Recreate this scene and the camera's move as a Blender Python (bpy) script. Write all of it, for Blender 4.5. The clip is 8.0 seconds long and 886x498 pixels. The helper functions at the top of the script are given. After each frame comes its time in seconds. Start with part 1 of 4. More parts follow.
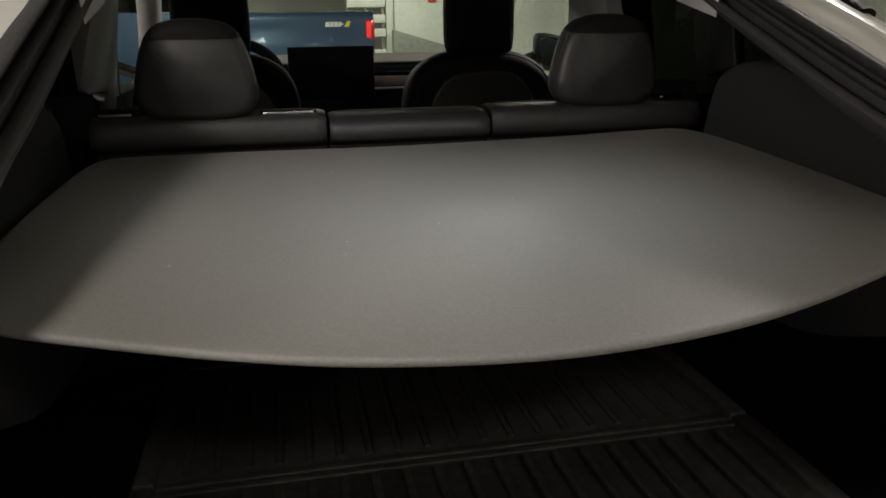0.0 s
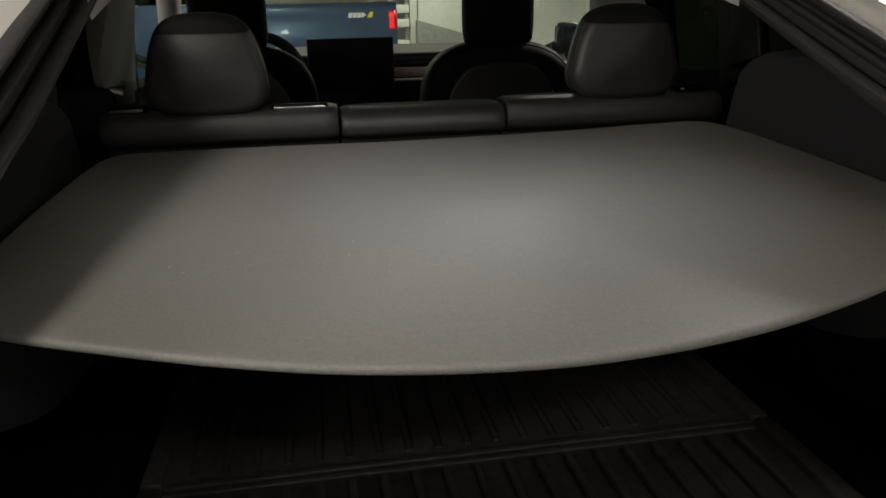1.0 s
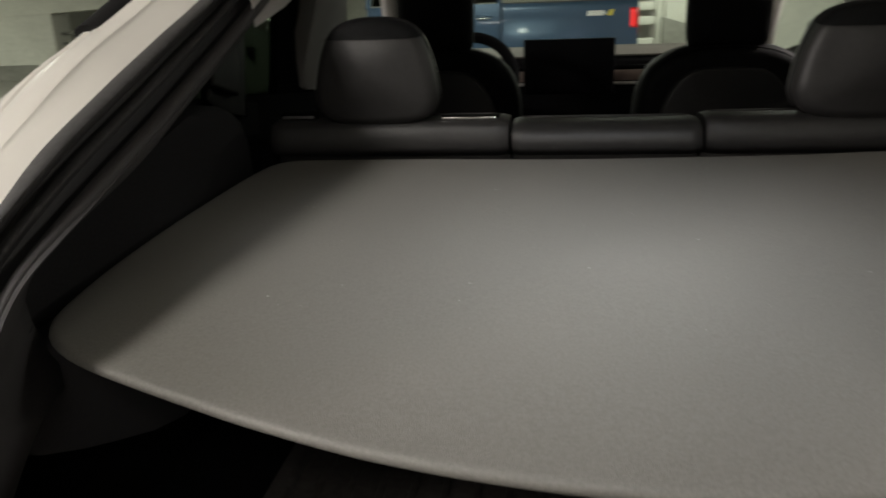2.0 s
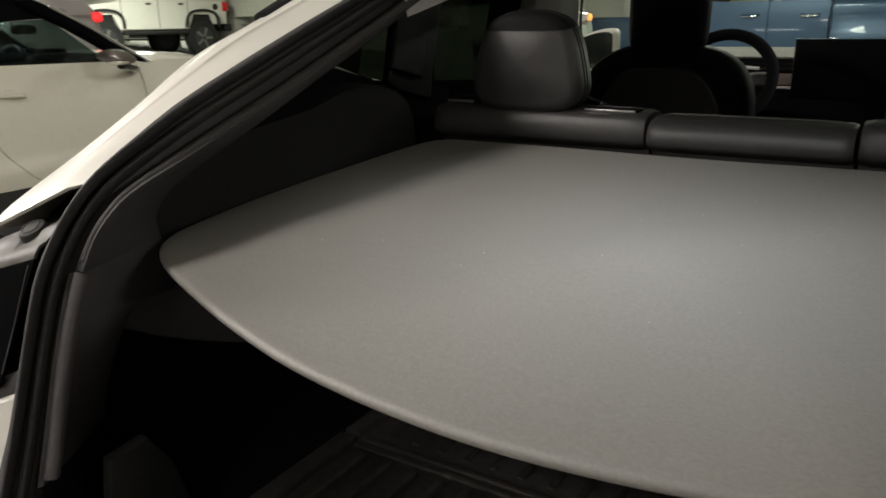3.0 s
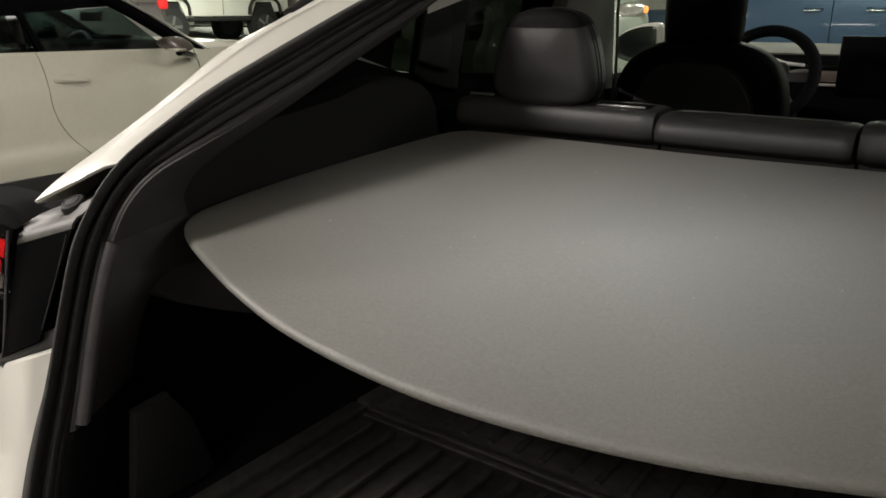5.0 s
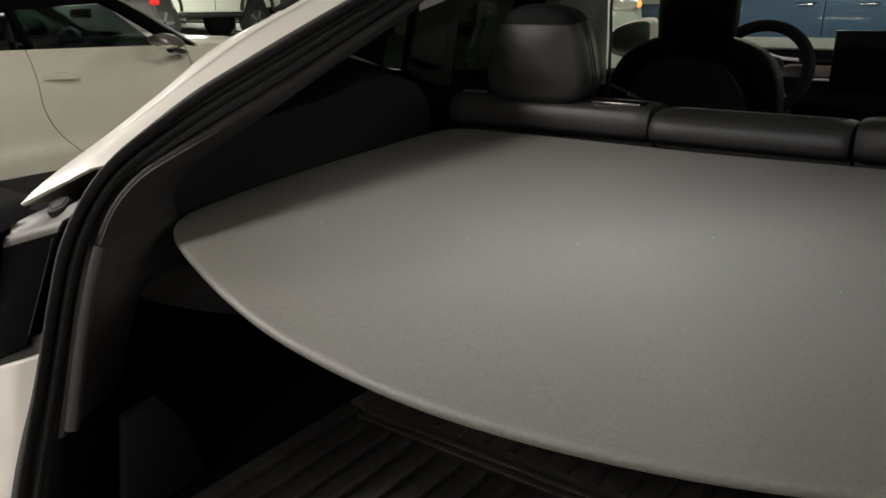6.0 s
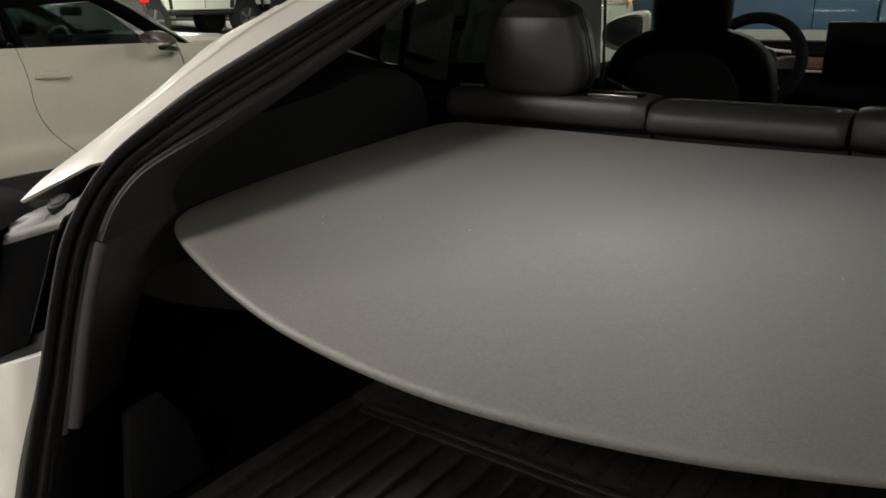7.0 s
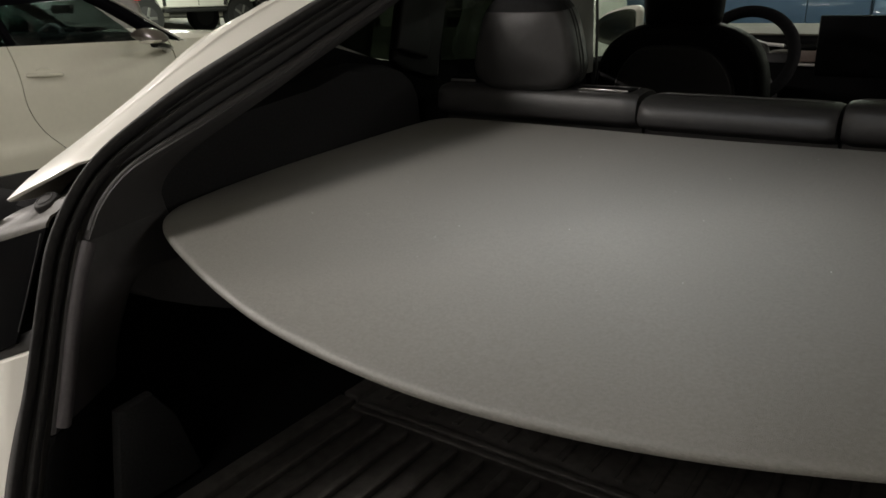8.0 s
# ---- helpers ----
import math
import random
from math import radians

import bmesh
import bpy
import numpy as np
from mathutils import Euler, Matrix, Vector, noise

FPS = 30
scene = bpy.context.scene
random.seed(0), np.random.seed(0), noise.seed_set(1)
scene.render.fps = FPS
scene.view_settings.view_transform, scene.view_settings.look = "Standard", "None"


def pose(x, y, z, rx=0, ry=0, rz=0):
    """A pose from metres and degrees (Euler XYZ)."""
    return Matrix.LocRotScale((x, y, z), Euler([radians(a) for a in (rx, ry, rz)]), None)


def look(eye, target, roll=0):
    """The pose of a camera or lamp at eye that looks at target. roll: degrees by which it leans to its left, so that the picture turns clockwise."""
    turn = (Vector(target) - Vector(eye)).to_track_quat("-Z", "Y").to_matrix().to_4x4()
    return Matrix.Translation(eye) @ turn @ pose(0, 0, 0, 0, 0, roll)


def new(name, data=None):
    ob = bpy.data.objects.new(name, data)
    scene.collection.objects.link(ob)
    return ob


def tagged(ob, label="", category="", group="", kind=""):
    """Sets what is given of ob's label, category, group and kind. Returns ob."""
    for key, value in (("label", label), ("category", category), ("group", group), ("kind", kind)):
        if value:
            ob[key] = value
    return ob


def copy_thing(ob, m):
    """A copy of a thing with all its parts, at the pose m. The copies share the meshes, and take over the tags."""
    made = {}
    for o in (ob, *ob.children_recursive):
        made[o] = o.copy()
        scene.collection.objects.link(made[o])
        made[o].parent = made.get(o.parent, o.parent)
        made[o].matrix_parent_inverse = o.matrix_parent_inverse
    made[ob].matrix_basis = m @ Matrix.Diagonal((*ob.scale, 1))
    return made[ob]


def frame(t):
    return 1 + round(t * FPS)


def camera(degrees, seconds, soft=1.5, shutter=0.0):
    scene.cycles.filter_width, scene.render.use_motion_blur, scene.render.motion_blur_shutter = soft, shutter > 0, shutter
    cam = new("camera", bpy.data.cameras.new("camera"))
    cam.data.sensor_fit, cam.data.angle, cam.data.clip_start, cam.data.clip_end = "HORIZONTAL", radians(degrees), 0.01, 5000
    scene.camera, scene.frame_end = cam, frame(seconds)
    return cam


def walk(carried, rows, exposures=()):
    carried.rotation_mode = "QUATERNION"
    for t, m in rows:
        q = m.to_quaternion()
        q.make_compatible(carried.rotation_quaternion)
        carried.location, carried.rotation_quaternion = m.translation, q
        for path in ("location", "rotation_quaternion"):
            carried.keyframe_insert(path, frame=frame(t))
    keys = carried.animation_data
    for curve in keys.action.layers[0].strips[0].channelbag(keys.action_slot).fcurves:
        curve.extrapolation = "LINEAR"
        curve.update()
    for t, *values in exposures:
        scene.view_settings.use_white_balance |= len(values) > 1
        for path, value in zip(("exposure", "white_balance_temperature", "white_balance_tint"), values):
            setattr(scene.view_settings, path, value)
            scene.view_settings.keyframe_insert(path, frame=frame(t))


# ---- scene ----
cam = camera(60.83, 8.0, soft=1.6, shutter=0.35)
PATH = [
    (0, pose(-0.2243, -1.3688, 1.2112, 73.289, 0.686, -11.771)),
    (0.5, pose(-0.2128, -1.3624, 1.2099, 73.099, 0.824, -10.702)),
    (1, pose(-0.1995, -1.3471, 1.2142, 72.595, 1.197, -9.965)),
    (1.5, pose(-0.1604, -1.2945, 1.2082, 72.579, 1.258, -4.562)),
    (2, pose(-0.0847, -1.2152, 1.2198, 72.898, 1.848, 7.911)),
    (2.2, pose(-0.0388, -1.1928, 1.2200, 73.115, 1.649, 14.041)),
    (3.3, pose(0.2754, -1.2085, 1.2079, 72.906, 1.246, 35.026)),
    (3.5, pose(0.2917, -1.2142, 1.2119, 72.829, 1.488, 36.045)),
    (4, pose(0.3110, -1.2209, 1.2180, 72.735, 0.994, 36.726)),
    (4.5, pose(0.3099, -1.2234, 1.2195, 72.574, 0.553, 36.459)),
    (6, pose(0.3018, -1.2076, 1.2246, 72.001, 0.493, 35.656)),
    (6.5, pose(0.2965, -1.2122, 1.2220, 71.861, 0.678, 35.271)),
    (7, pose(0.2940, -1.2159, 1.2210, 71.701, 0.916, 34.956)),
    (7.5, pose(0.2947, -1.2133, 1.2189, 71.566, 1.166, 34.651)),
    (8, pose(0.2993, -1.2089, 1.2198, 71.404, 1.230, 34.568)),
]
walk(cam, PATH, exposures=[(0, -0.38), (1.0, -0.42), (1.5, -0.48), (2.0, -0.28), (3.5, 0.10), (4.7, 0.0), (6.0, -0.20), (8.0, -0.34)])

# ---- world and garage lamps ----
world = bpy.data.worlds.new("garage_air")
world.use_nodes = True
world.node_tree.nodes["Background"].inputs[0].default_value = (0.60, 0.64, 0.55, 1)
world.node_tree.nodes["Background"].inputs[1].default_value = 0.03
scene.world = world

CEILING = 2.75
# x, y, size along x, width along y, watts
# all hang out of view; places and watts are assumed to suit the surfaces
LAMPS = [
    (-1.49, -1.50, 0.55, 0.75, 38),
    (-4.9, -1.3, 0.3, 1.25, 290),
    # these three are added behind the car to lift dim trim, panels and seats
    (0.6, -3.3, 1.25, 0.3, 16),
    (2.4, -7.6, 1.25, 0.3, 45),
    (-3.6, -8.0, 1.25, 0.3, 170),
    (2.5, 2.1, 0.3, 1.25, 145),
    (-1.2, 5.6, 1.25, 0.3, 85),
    (6.2, -0.6, 0.3, 1.25, 120),
    (3.6, 8.6, 1.25, 0.3, 125),
    (-6.6, 1.6, 0.3, 1.25, 95),
    (-8.0, 7.6, 1.25, 0.3, 55),
    (-12.2, 8.0, 0.3, 1.25, 350),
    (-20.0, 15.0, 1.25, 0.3, 130),
    (1.2, 11.0, 1.25, 0.3, 70),
    (-2.0, 17.0, 1.25, 0.3, 190),
]

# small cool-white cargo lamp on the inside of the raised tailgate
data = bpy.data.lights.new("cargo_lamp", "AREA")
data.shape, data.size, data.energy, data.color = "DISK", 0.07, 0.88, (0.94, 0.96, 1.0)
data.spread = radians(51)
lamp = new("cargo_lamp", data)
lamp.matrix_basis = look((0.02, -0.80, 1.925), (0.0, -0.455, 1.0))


# ---- mesh helpers ----
def part(name, bm, mat, parent=None, label="", angle=38):
    bmesh.ops.recalc_face_normals(bm, faces=bm.faces)
    me = bpy.data.meshes.new(name)
    bm.to_mesh(me)
    bm.free()
    me.materials.append(mat)
    me.shade_smooth()
    me.set_sharp_from_angle(angle=radians(angle))
    ob = new(name, me)
    if parent is not None:
        ob.parent = parent
    if label:
        tagged(ob, label)
    return ob


def thing(name, label, category, group="", kind="", at=None):
    ob = new(name)
    ob.empty_display_size = 0.1
    if at is not None:
        ob.matrix_basis = at
    return tagged(ob, label, category, group, kind)


def setting(name, bm, mat, label, category, angle=38):
    return tagged(part(name, bm, mat, angle=angle), label, category, kind="structure")


def join(*bms):
    out = bmesh.new()
    for b in bms:
        tmp = bpy.data.meshes.new("tmp")
        b.to_mesh(tmp)
        out.from_mesh(tmp)
        bpy.data.meshes.remove(tmp)
        b.free()
    return out


def moved(bm, m):
    bmesh.ops.transform(bm, matrix=m, verts=bm.verts)
    return bm


def rbox(x0, x1, y0, y1, z0, z1, r=0.004, seg=2):
    bm = bmesh.new()
    bmesh.ops.create_cube(bm, size=1)
    for v in bm.verts:
        v.co = Vector(((x0 + x1) / 2 + v.co.x * (x1 - x0), (y0 + y1) / 2 + v.co.y * (y1 - y0), (z0 + z1) / 2 + v.co.z * (z1 - z0)))
    if r > 0:
        bmesh.ops.bevel(bm, geom=bm.edges[:], offset=r, segments=seg, affect="EDGES", profile=0.5)
    return bm


def loft(rings, loop=True, caps=True):
    bm = bmesh.new()
    vs = [[bm.verts.new(p) for p in ring] for ring in rings]
    n = len(rings[0])
    for a, b in zip(vs, vs[1:]):
        for i in range(n if loop else n - 1):
            j = (i + 1) % n
            bm.faces.new((a[i], a[j], b[j], b[i]))
    if caps and loop:
        bm.faces.new(vs[0])
        bm.faces.new(vs[-1])
    return bm


def solid(bm, thickness):
    bmesh.ops.recalc_face_normals(bm, faces=bm.faces)
    bmesh.ops.solidify(bm, geom=bm.faces[:], thickness=thickness)
    return bm


def prism(poly, axis, a, b, r=0.0, seg=2):
    """A flat outline pushed from a to b along an axis."""
    def at(u, v, w):
        return {"x": (w, u, v), "y": (u, w, v), "z": (u, v, w)}[axis]
    bm = loft([[at(u, v, a) for u, v in poly], [at(u, v, b) for u, v in poly]])
    if r > 0:
        caps = [f for f in bm.faces if len(f.verts) == len(poly)]
        rim = {e for f in caps for e in f.edges}
        bmesh.ops.bevel(bm, geom=list(rim), offset=r, segments=seg, affect="EDGES", profile=0.5)
    return bm


def curve(points, n, closed=False):
    """Even steps along a smooth line through the points."""
    p = [Vector(q) for q in points]
    m = len(p)
    dense = []
    for i in range(m if closed else m - 1):
        if closed:
            a, b, c, d = p[i - 1], p[i], p[(i + 1) % m], p[(i + 2) % m]
        else:
            a, b, c, d = p[max(i - 1, 0)], p[i], p[i + 1], p[min(i + 2, m - 1)]
        for k in range(16):
            t = k / 16
            dense.append(0.5 * ((2 * b) + (c - a) * t + (2 * a - 5 * b + 4 * c - d) * t * t + (3 * b - a - 3 * c + d) * t ** 3))
    dense.append(p[0].copy() if closed else p[-1].copy())
    lens = [0.0]
    for a, b in zip(dense, dense[1:]):
        lens.append(lens[-1] + (b - a).length)
    out, k = [], 0
    steps = n if closed else n - 1
    for i in range(n):
        s = lens[-1] * i / steps
        while k < len(dense) - 2 and lens[k + 1] < s:
            k += 1
        f = (s - lens[k]) / max(lens[k + 1] - lens[k], 1e-9)
        out.append(dense[k].lerp(dense[k + 1], min(max(f, 0), 1)))
    return out


def tube(path, rx, ry=None, n=10, up=(0, 0, 1), closed=False):
    ry = rx if ry is None else ry
    path = [Vector(p) for p in path]
    rings = []
    m = len(path)
    for i, p in enumerate(path):
        a = path[i - 1] if (i > 0 or closed) else p
        b = path[(i + 1) % m] if (i < m - 1 or closed) else p
        t = (b - a).normalized()
        side = t.cross(Vector(up)).normalized()
        top = side.cross(t)
        rings.append([p + side * rx * math.cos(2 * math.pi * k / n) + top * ry * math.sin(2 * math.pi * k / n) for k in range(n)])
    if closed:
        rings.append(rings[0])
        bm = loft(rings, caps=False)
        bmesh.ops.remove_doubles(bm, verts=bm.verts, dist=1e-6)
        return bm
    return loft(rings)


def disc(center, axis, r, depth, n=24, bevel=0.0):
    """A short round plug along an axis."""
    axis = Vector(axis).normalized()
    q = Vector((0, 0, 1)).rotation_difference(axis).to_matrix().to_4x4()
    prof = [(r * 0.001, 0), (r, 0), (r, depth - bevel), (r - bevel * 0.35, depth - bevel * 0.3), (r - bevel, depth), (r * 0.001, depth)]
    rings = [[Vector((rad * math.cos(2 * math.pi * k / n), rad * math.sin(2 * math.pi * k / n), h)) for k in range(n)] for rad, h in prof]
    return moved(loft(rings), Matrix.Translation(center) @ q)


def pillow(outline, y0, y1, round_by=0.03, belly=0.0, n=48, steps=6):
    """A padded block: an outline in x and z, pushed from y0 to y1, with full rounded rims and a bellied face."""
    pts = curve([(u, 0, v) for u, v in outline], n, closed=True)
    c = sum(pts, Vector()) / n
    rings = []
    half = (y1 - y0) / 2
    mid = (y0 + y1) / 2
    prof = []
    r = min(round_by, half)
    for k in range(steps + 1):
        a = math.pi / 2 * k / steps
        prof.append((r * (1 - math.sin(a)), -half + r * (1 - math.cos(a))))
    prof += [(i, -y) for i, y in reversed(prof)]
    face = []
    for k, (ins, y) in enumerate(prof):
        ring = []
        for q in pts:
            d = q - c
            ring.append(c + d * max(0.02, 1 - ins / max(d.length, 1e-6)) + Vector((0, mid + y, 0)))
        rings.append(ring)
    def inner(src, out):
        rows = []
        for f in (0.75, 0.5, 0.25, 0.02):
            rows.append([c + (q - c) * f + Vector((0, 0, 0)) for q in src])
        for f, row in zip((0.75, 0.5, 0.25, 0.02), rows):
            for i, q in enumerate(row):
                q.y = src[i].y + out * belly * (1 - f * f)
        return rows
    rings = inner(rings[0], -1)[::-1] + rings + inner(rings[-1], 1)
    return loft(rings)


# ---- materials ----
def material(name, color, rough=0.5, metal=0.0, spread=0.15, scale=40.0, bump=0.1, bump_scale=400.0, coat=0.0, spec=0.5, stain=0.12, stain_scale=4.0, sheen=0.0):
    m = bpy.data.materials.new(name)
    m.use_nodes = True
    nt = m.node_tree
    bs = nt.nodes["Principled BSDF"]
    co = nt.nodes.new("ShaderNodeTexCoord")
    def noise_node(s, detail):
        n = nt.nodes.new("ShaderNodeTexNoise")
        n.inputs["Scale"].default_value = s
        n.inputs["Detail"].default_value = detail
        nt.links.new(co.outputs["Object"], n.inputs["Vector"])
        return n
    fine, broad = noise_node(scale, 6), noise_node(stain_scale, 4)
    def tone(f):
        return (*[max(0.0, min(1.0, c * f)) for c in color], 1)
    ramp = nt.nodes.new("ShaderNodeValToRGB")
    ramp.color_ramp.elements[0].position, ramp.color_ramp.elements[1].position = 0.3, 0.7
    ramp.color_ramp.elements[0].color, ramp.color_ramp.elements[1].color = tone(1 - spread), tone(1 + spread)
    nt.links.new(fine.outputs["Fac"], ramp.inputs["Fac"])
    ramp2 = nt.nodes.new("ShaderNodeValToRGB")
    ramp2.color_ramp.elements[0].position, ramp2.color_ramp.elements[1].position = 0.35, 0.75
    ramp2.color_ramp.elements[0].color = (1 - stain, 1 - stain, 1 - stain, 1)
    ramp2.color_ramp.elements[1].color = (1, 1, 1, 1)
    nt.links.new(broad.outputs["Fac"], ramp2.inputs["Fac"])
    mix = nt.nodes.new("ShaderNodeMix")
    mix.data_type, mix.blend_type = "RGBA", "MULTIPLY"
    mix.inputs["Factor"].default_value = 1
    nt.links.new(ramp.outputs["Color"], mix.inputs["A"])
    nt.links.new(ramp2.outputs["Color"], mix.inputs["B"])
    nt.links.new(mix.outputs["Result"], bs.inputs["Base Color"])
    rr = nt.nodes.new("ShaderNodeMapRange")
    rr.inputs["To Min"].default_value, rr.inputs["To Max"].default_value = max(0.02, rough - 0.07), min(1.0, rough + 0.07)
    nt.links.new(broad.outputs["Fac"], rr.inputs["Value"])
    nt.links.new(rr.outputs["Result"], bs.inputs["Roughness"])
    bs.inputs["Metallic"].default_value = metal
    bs.inputs["Coat Weight"].default_value = coat
    bs.inputs["Coat Roughness"].default_value = 0.04
    bs.inputs["Specular IOR Level"].default_value = spec
    bs.inputs["Sheen Weight"].default_value = sheen
    if bump > 0:
        grain = noise_node(bump_scale, 3)
        b = nt.nodes.new("ShaderNodeBump")
        b.inputs["Strength"].default_value = bump
        b.inputs["Distance"].default_value = 0.002
        nt.links.new(grain.outputs["Fac"], b.inputs["Height"])
        nt.links.new(b.outputs["Normal"], bs.inputs["Normal"])
    return m


def glass(name, color, gloss=0.06):
    """Thin flat glass: tinted see-through with a faint mirror gloss."""
    m = bpy.data.materials.new(name)
    m.use_nodes = True
    nt = m.node_tree
    nt.nodes.remove(nt.nodes["Principled BSDF"])
    clear = nt.nodes.new("ShaderNodeBsdfTransparent")
    clear.inputs["Color"].default_value = (*color, 1)
    shine = nt.nodes.new("ShaderNodeBsdfGlossy")
    shine.inputs["Roughness"].default_value = 0.02
    mix = nt.nodes.new("ShaderNodeMixShader")
    mix.inputs[0].default_value = gloss
    nt.links.new(clear.outputs[0], mix.inputs[1])
    nt.links.new(shine.outputs[0], mix.inputs[2])
    nt.links.new(mix.outputs[0], nt.nodes["Material Output"].inputs["Surface"])
    return m


def glow(name, color, strength):
    m = bpy.data.materials.new(name)
    m.use_nodes = True
    bs = m.node_tree.nodes["Principled BSDF"]
    bs.inputs["Base Color"].default_value = (*color, 1)
    bs.inputs["Emission Color"].default_value = (*color, 1)
    bs.inputs["Emission Strength"].default_value = strength
    return m


PAINT = material("white_car_paint", (0.76, 0.735, 0.68), 0.38, spread=0.01, bump=0, coat=0.35, stain=0.05)
RUBBER = material("black_rubber", (0.050, 0.0485, 0.049), 0.66, spec=0.25, spread=0.25, bump=0.15, bump_scale=900, scale=120)
PLASTIC = material("black_grained_plastic", (0.038, 0.037, 0.039), 0.52, spread=0.15, bump=0.35, bump_scale=900, scale=150)
BLACKOUT = material("switched_off_screen", (0.003, 0.003, 0.0035), 0.35, spread=0.05, bump=0, stain=0.0, spec=0.15)
FELT = material("black_felt_panel", (0.029, 0.0290, 0.0305), 0.95, spread=0.2, bump=0.3, bump_scale=1500, scale=300, spec=0.15)
ROOF_GLASS = glass("dark_roof_glass", (0.30, 0.32, 0.31), 0.05)
HATCH_GLASS = glass("dark_tailgate_glass", (0.58, 0.60, 0.58), 0.04)
LINING = material("near_black_lining", (0.006, 0.006, 0.0065), 0.85, spread=0.2, bump=0.3, bump_scale=900, scale=150, spec=0.05)
STRIP = material("grey_plastic_strip", (0.12, 0.11, 0.119), 0.65, spread=0.1, bump=0.3, bump_scale=1100, scale=150)
PILLAR = material("soft_black_pillar_plastic", (0.052, 0.049, 0.051), 0.6, spread=0.1, bump=0.3, bump_scale=1300, scale=150)
CARPET = material("black_trunk_carpet", (0.011, 0.011, 0.0115), 0.95, spread=0.45, bump=0.8, bump_scale=1500, scale=500, spec=0.08)
LEATHER = material("black_leatherette", (0.041, 0.0395, 0.0395), 0.41, spread=0.1, bump=0.2, bump_scale=700, scale=90)
DARK_LEATHER = material("dark_seat_leatherette", (0.012, 0.0115, 0.0115), 0.5, spread=0.1, bump=0.3, bump_scale=700, scale=90)
SEAT_BLACK = material("deep_black_leatherette", (0.013, 0.013, 0.0138), 0.6, spread=0.1, bump=0.3, bump_scale=700, scale=90, spec=0.10)
PANEL_GREY = material("grey_side_panel_plastic", (0.075, 0.073, 0.078), 0.5, spread=0.08, bump=0.3, bump_scale=1100, scale=150)
CAR_BLACK = material("black_car_roof", (0.003, 0.003, 0.0042), 0.55, spread=0.05, bump=0, spec=0.02)
COVER = material("grey_leatherette_cover", (0.222, 0.2145, 0.198), 0.46, spread=0.12, bump=0.34, bump_scale=1000, scale=330, stain=0.05, stain_scale=7, spec=0.55)
MAT_RUBBER = material("black_rubber_mat", (0.088, 0.081, 0.076), 0.5, spread=0.35, bump=0.3, bump_scale=700, scale=60, stain=0.3, stain_scale=12)
LINER = material("light_grey_headliner", (0.58, 0.555, 0.54), 0.95, spread=0.08, bump=0.4, bump_scale=1600, scale=400, spec=0.2)
GLOSS = material("gloss_black", (0.008, 0.008, 0.008), 0.12, spread=0.05, bump=0, coat=0.5, stain=0.0)
CHROME = material("satin_metal", (0.75, 0.74, 0.72), 0.22, metal=1.0, spread=0.03, bump=0, stain=0.1)
MIRROR = material("dark_mirror_glass", (0.10, 0.12, 0.10), 0.05, metal=1.0, spread=0.02, bump=0, stain=0.05)
SILVER = material("silver_trim", (0.55, 0.53, 0.50), 0.4, metal=0.8, spread=0.05, bump=0)
DASH_TOP = material("brown_grey_dash_pad", (0.115, 0.108, 0.09), 0.7, spread=0.15, bump=0.3, bump_scale=900, scale=120, spec=0.3)
WOODGREY = material("brown_dash_inlay", (0.16, 0.12, 0.10), 0.5, spread=0.2, bump=0.1, scale=25)
SHELF = material("dusty_lamp_pocket_plastic", (0.062, 0.057, 0.047), 0.5, spread=0.5, spec=0.5, bump=0.25, bump_scale=300, scale=30, stain=0.4, stain_scale=14)
POCKET = material("dark_lamp_plastic", (0.004, 0.004, 0.0044), 0.35, spec=0.003, spread=0.1, bump=0, stain=0.2)
RED = material("red_lens", (0.62, 0.010, 0.012), 0.12, spread=0.05, bump=0, coat=0.6, stain=0.0)
CLEAR = material("clear_lens_reflector", (0.60, 0.58, 0.55), 0.15, metal=0.8, spread=0.1, bump=0)
GLASS = glass("clear_window_glass", (0.96, 0.98, 0.965), 0.03)
TINT = glass("tinted_window_glass", (0.145, 0.165, 0.142), 0.03)
SMOKE = glass("smoked_window_glass", (0.31, 0.385, 0.365), 0.022)
CONCRETE = material("painted_concrete", (0.62, 0.61, 0.55), 0.85, spread=0.08, bump=0.5, bump_scale=60, scale=15, stain=0.22, stain_scale=0.8, spec=0.3)
FLOOR = material("garage_floor_concrete", (0.30, 0.29, 0.26), 0.55, spread=0.12, bump=0.3, bump_scale=80, scale=12, stain=0.35, stain_scale=0.7)
# the pale concrete again with shade put into its colour; also on the rail bars
SHADOWY = material("shaded_concrete", (0.22, 0.215, 0.19), 0.9, spread=0.15, bump=0.4, bump_scale=60, scale=15, stain=0.3, stain_scale=0.8)
YELLOW = material("yellow_line_paint", (0.70, 0.50, 0.06), 0.7, spread=0.15, bump=0.1, scale=30, stain=0.3)
BLUE = material("blue_truck_paint", (0.027, 0.063, 0.119), 0.40, metal=0.3, spread=0.04, bump=0, coat=0.22, stain=0.05)
GREYPAINT = material("grey_car_paint", (0.30, 0.29, 0.28), 0.3, metal=0.4, spread=0.04, bump=0, coat=0.7, stain=0.05)
CREAM = material("off_white_car_paint", (0.72, 0.695, 0.60), 0.45, spread=0.02, bump=0, coat=0.8, stain=0.06)
SAGE = material("grey_green_car_paint", (0.26, 0.28, 0.245), 0.4, spread=0.03, bump=0, coat=0.5, stain=0.06)
TYRE = material("tyre_rubber", (0.012, 0.012, 0.012), 0.8, spread=0.25, bump=0.3, bump_scale=200)
ALLOY = material("wheel_alloy", (0.35, 0.35, 0.34), 0.35, metal=0.8, spread=0.1, bump=0)
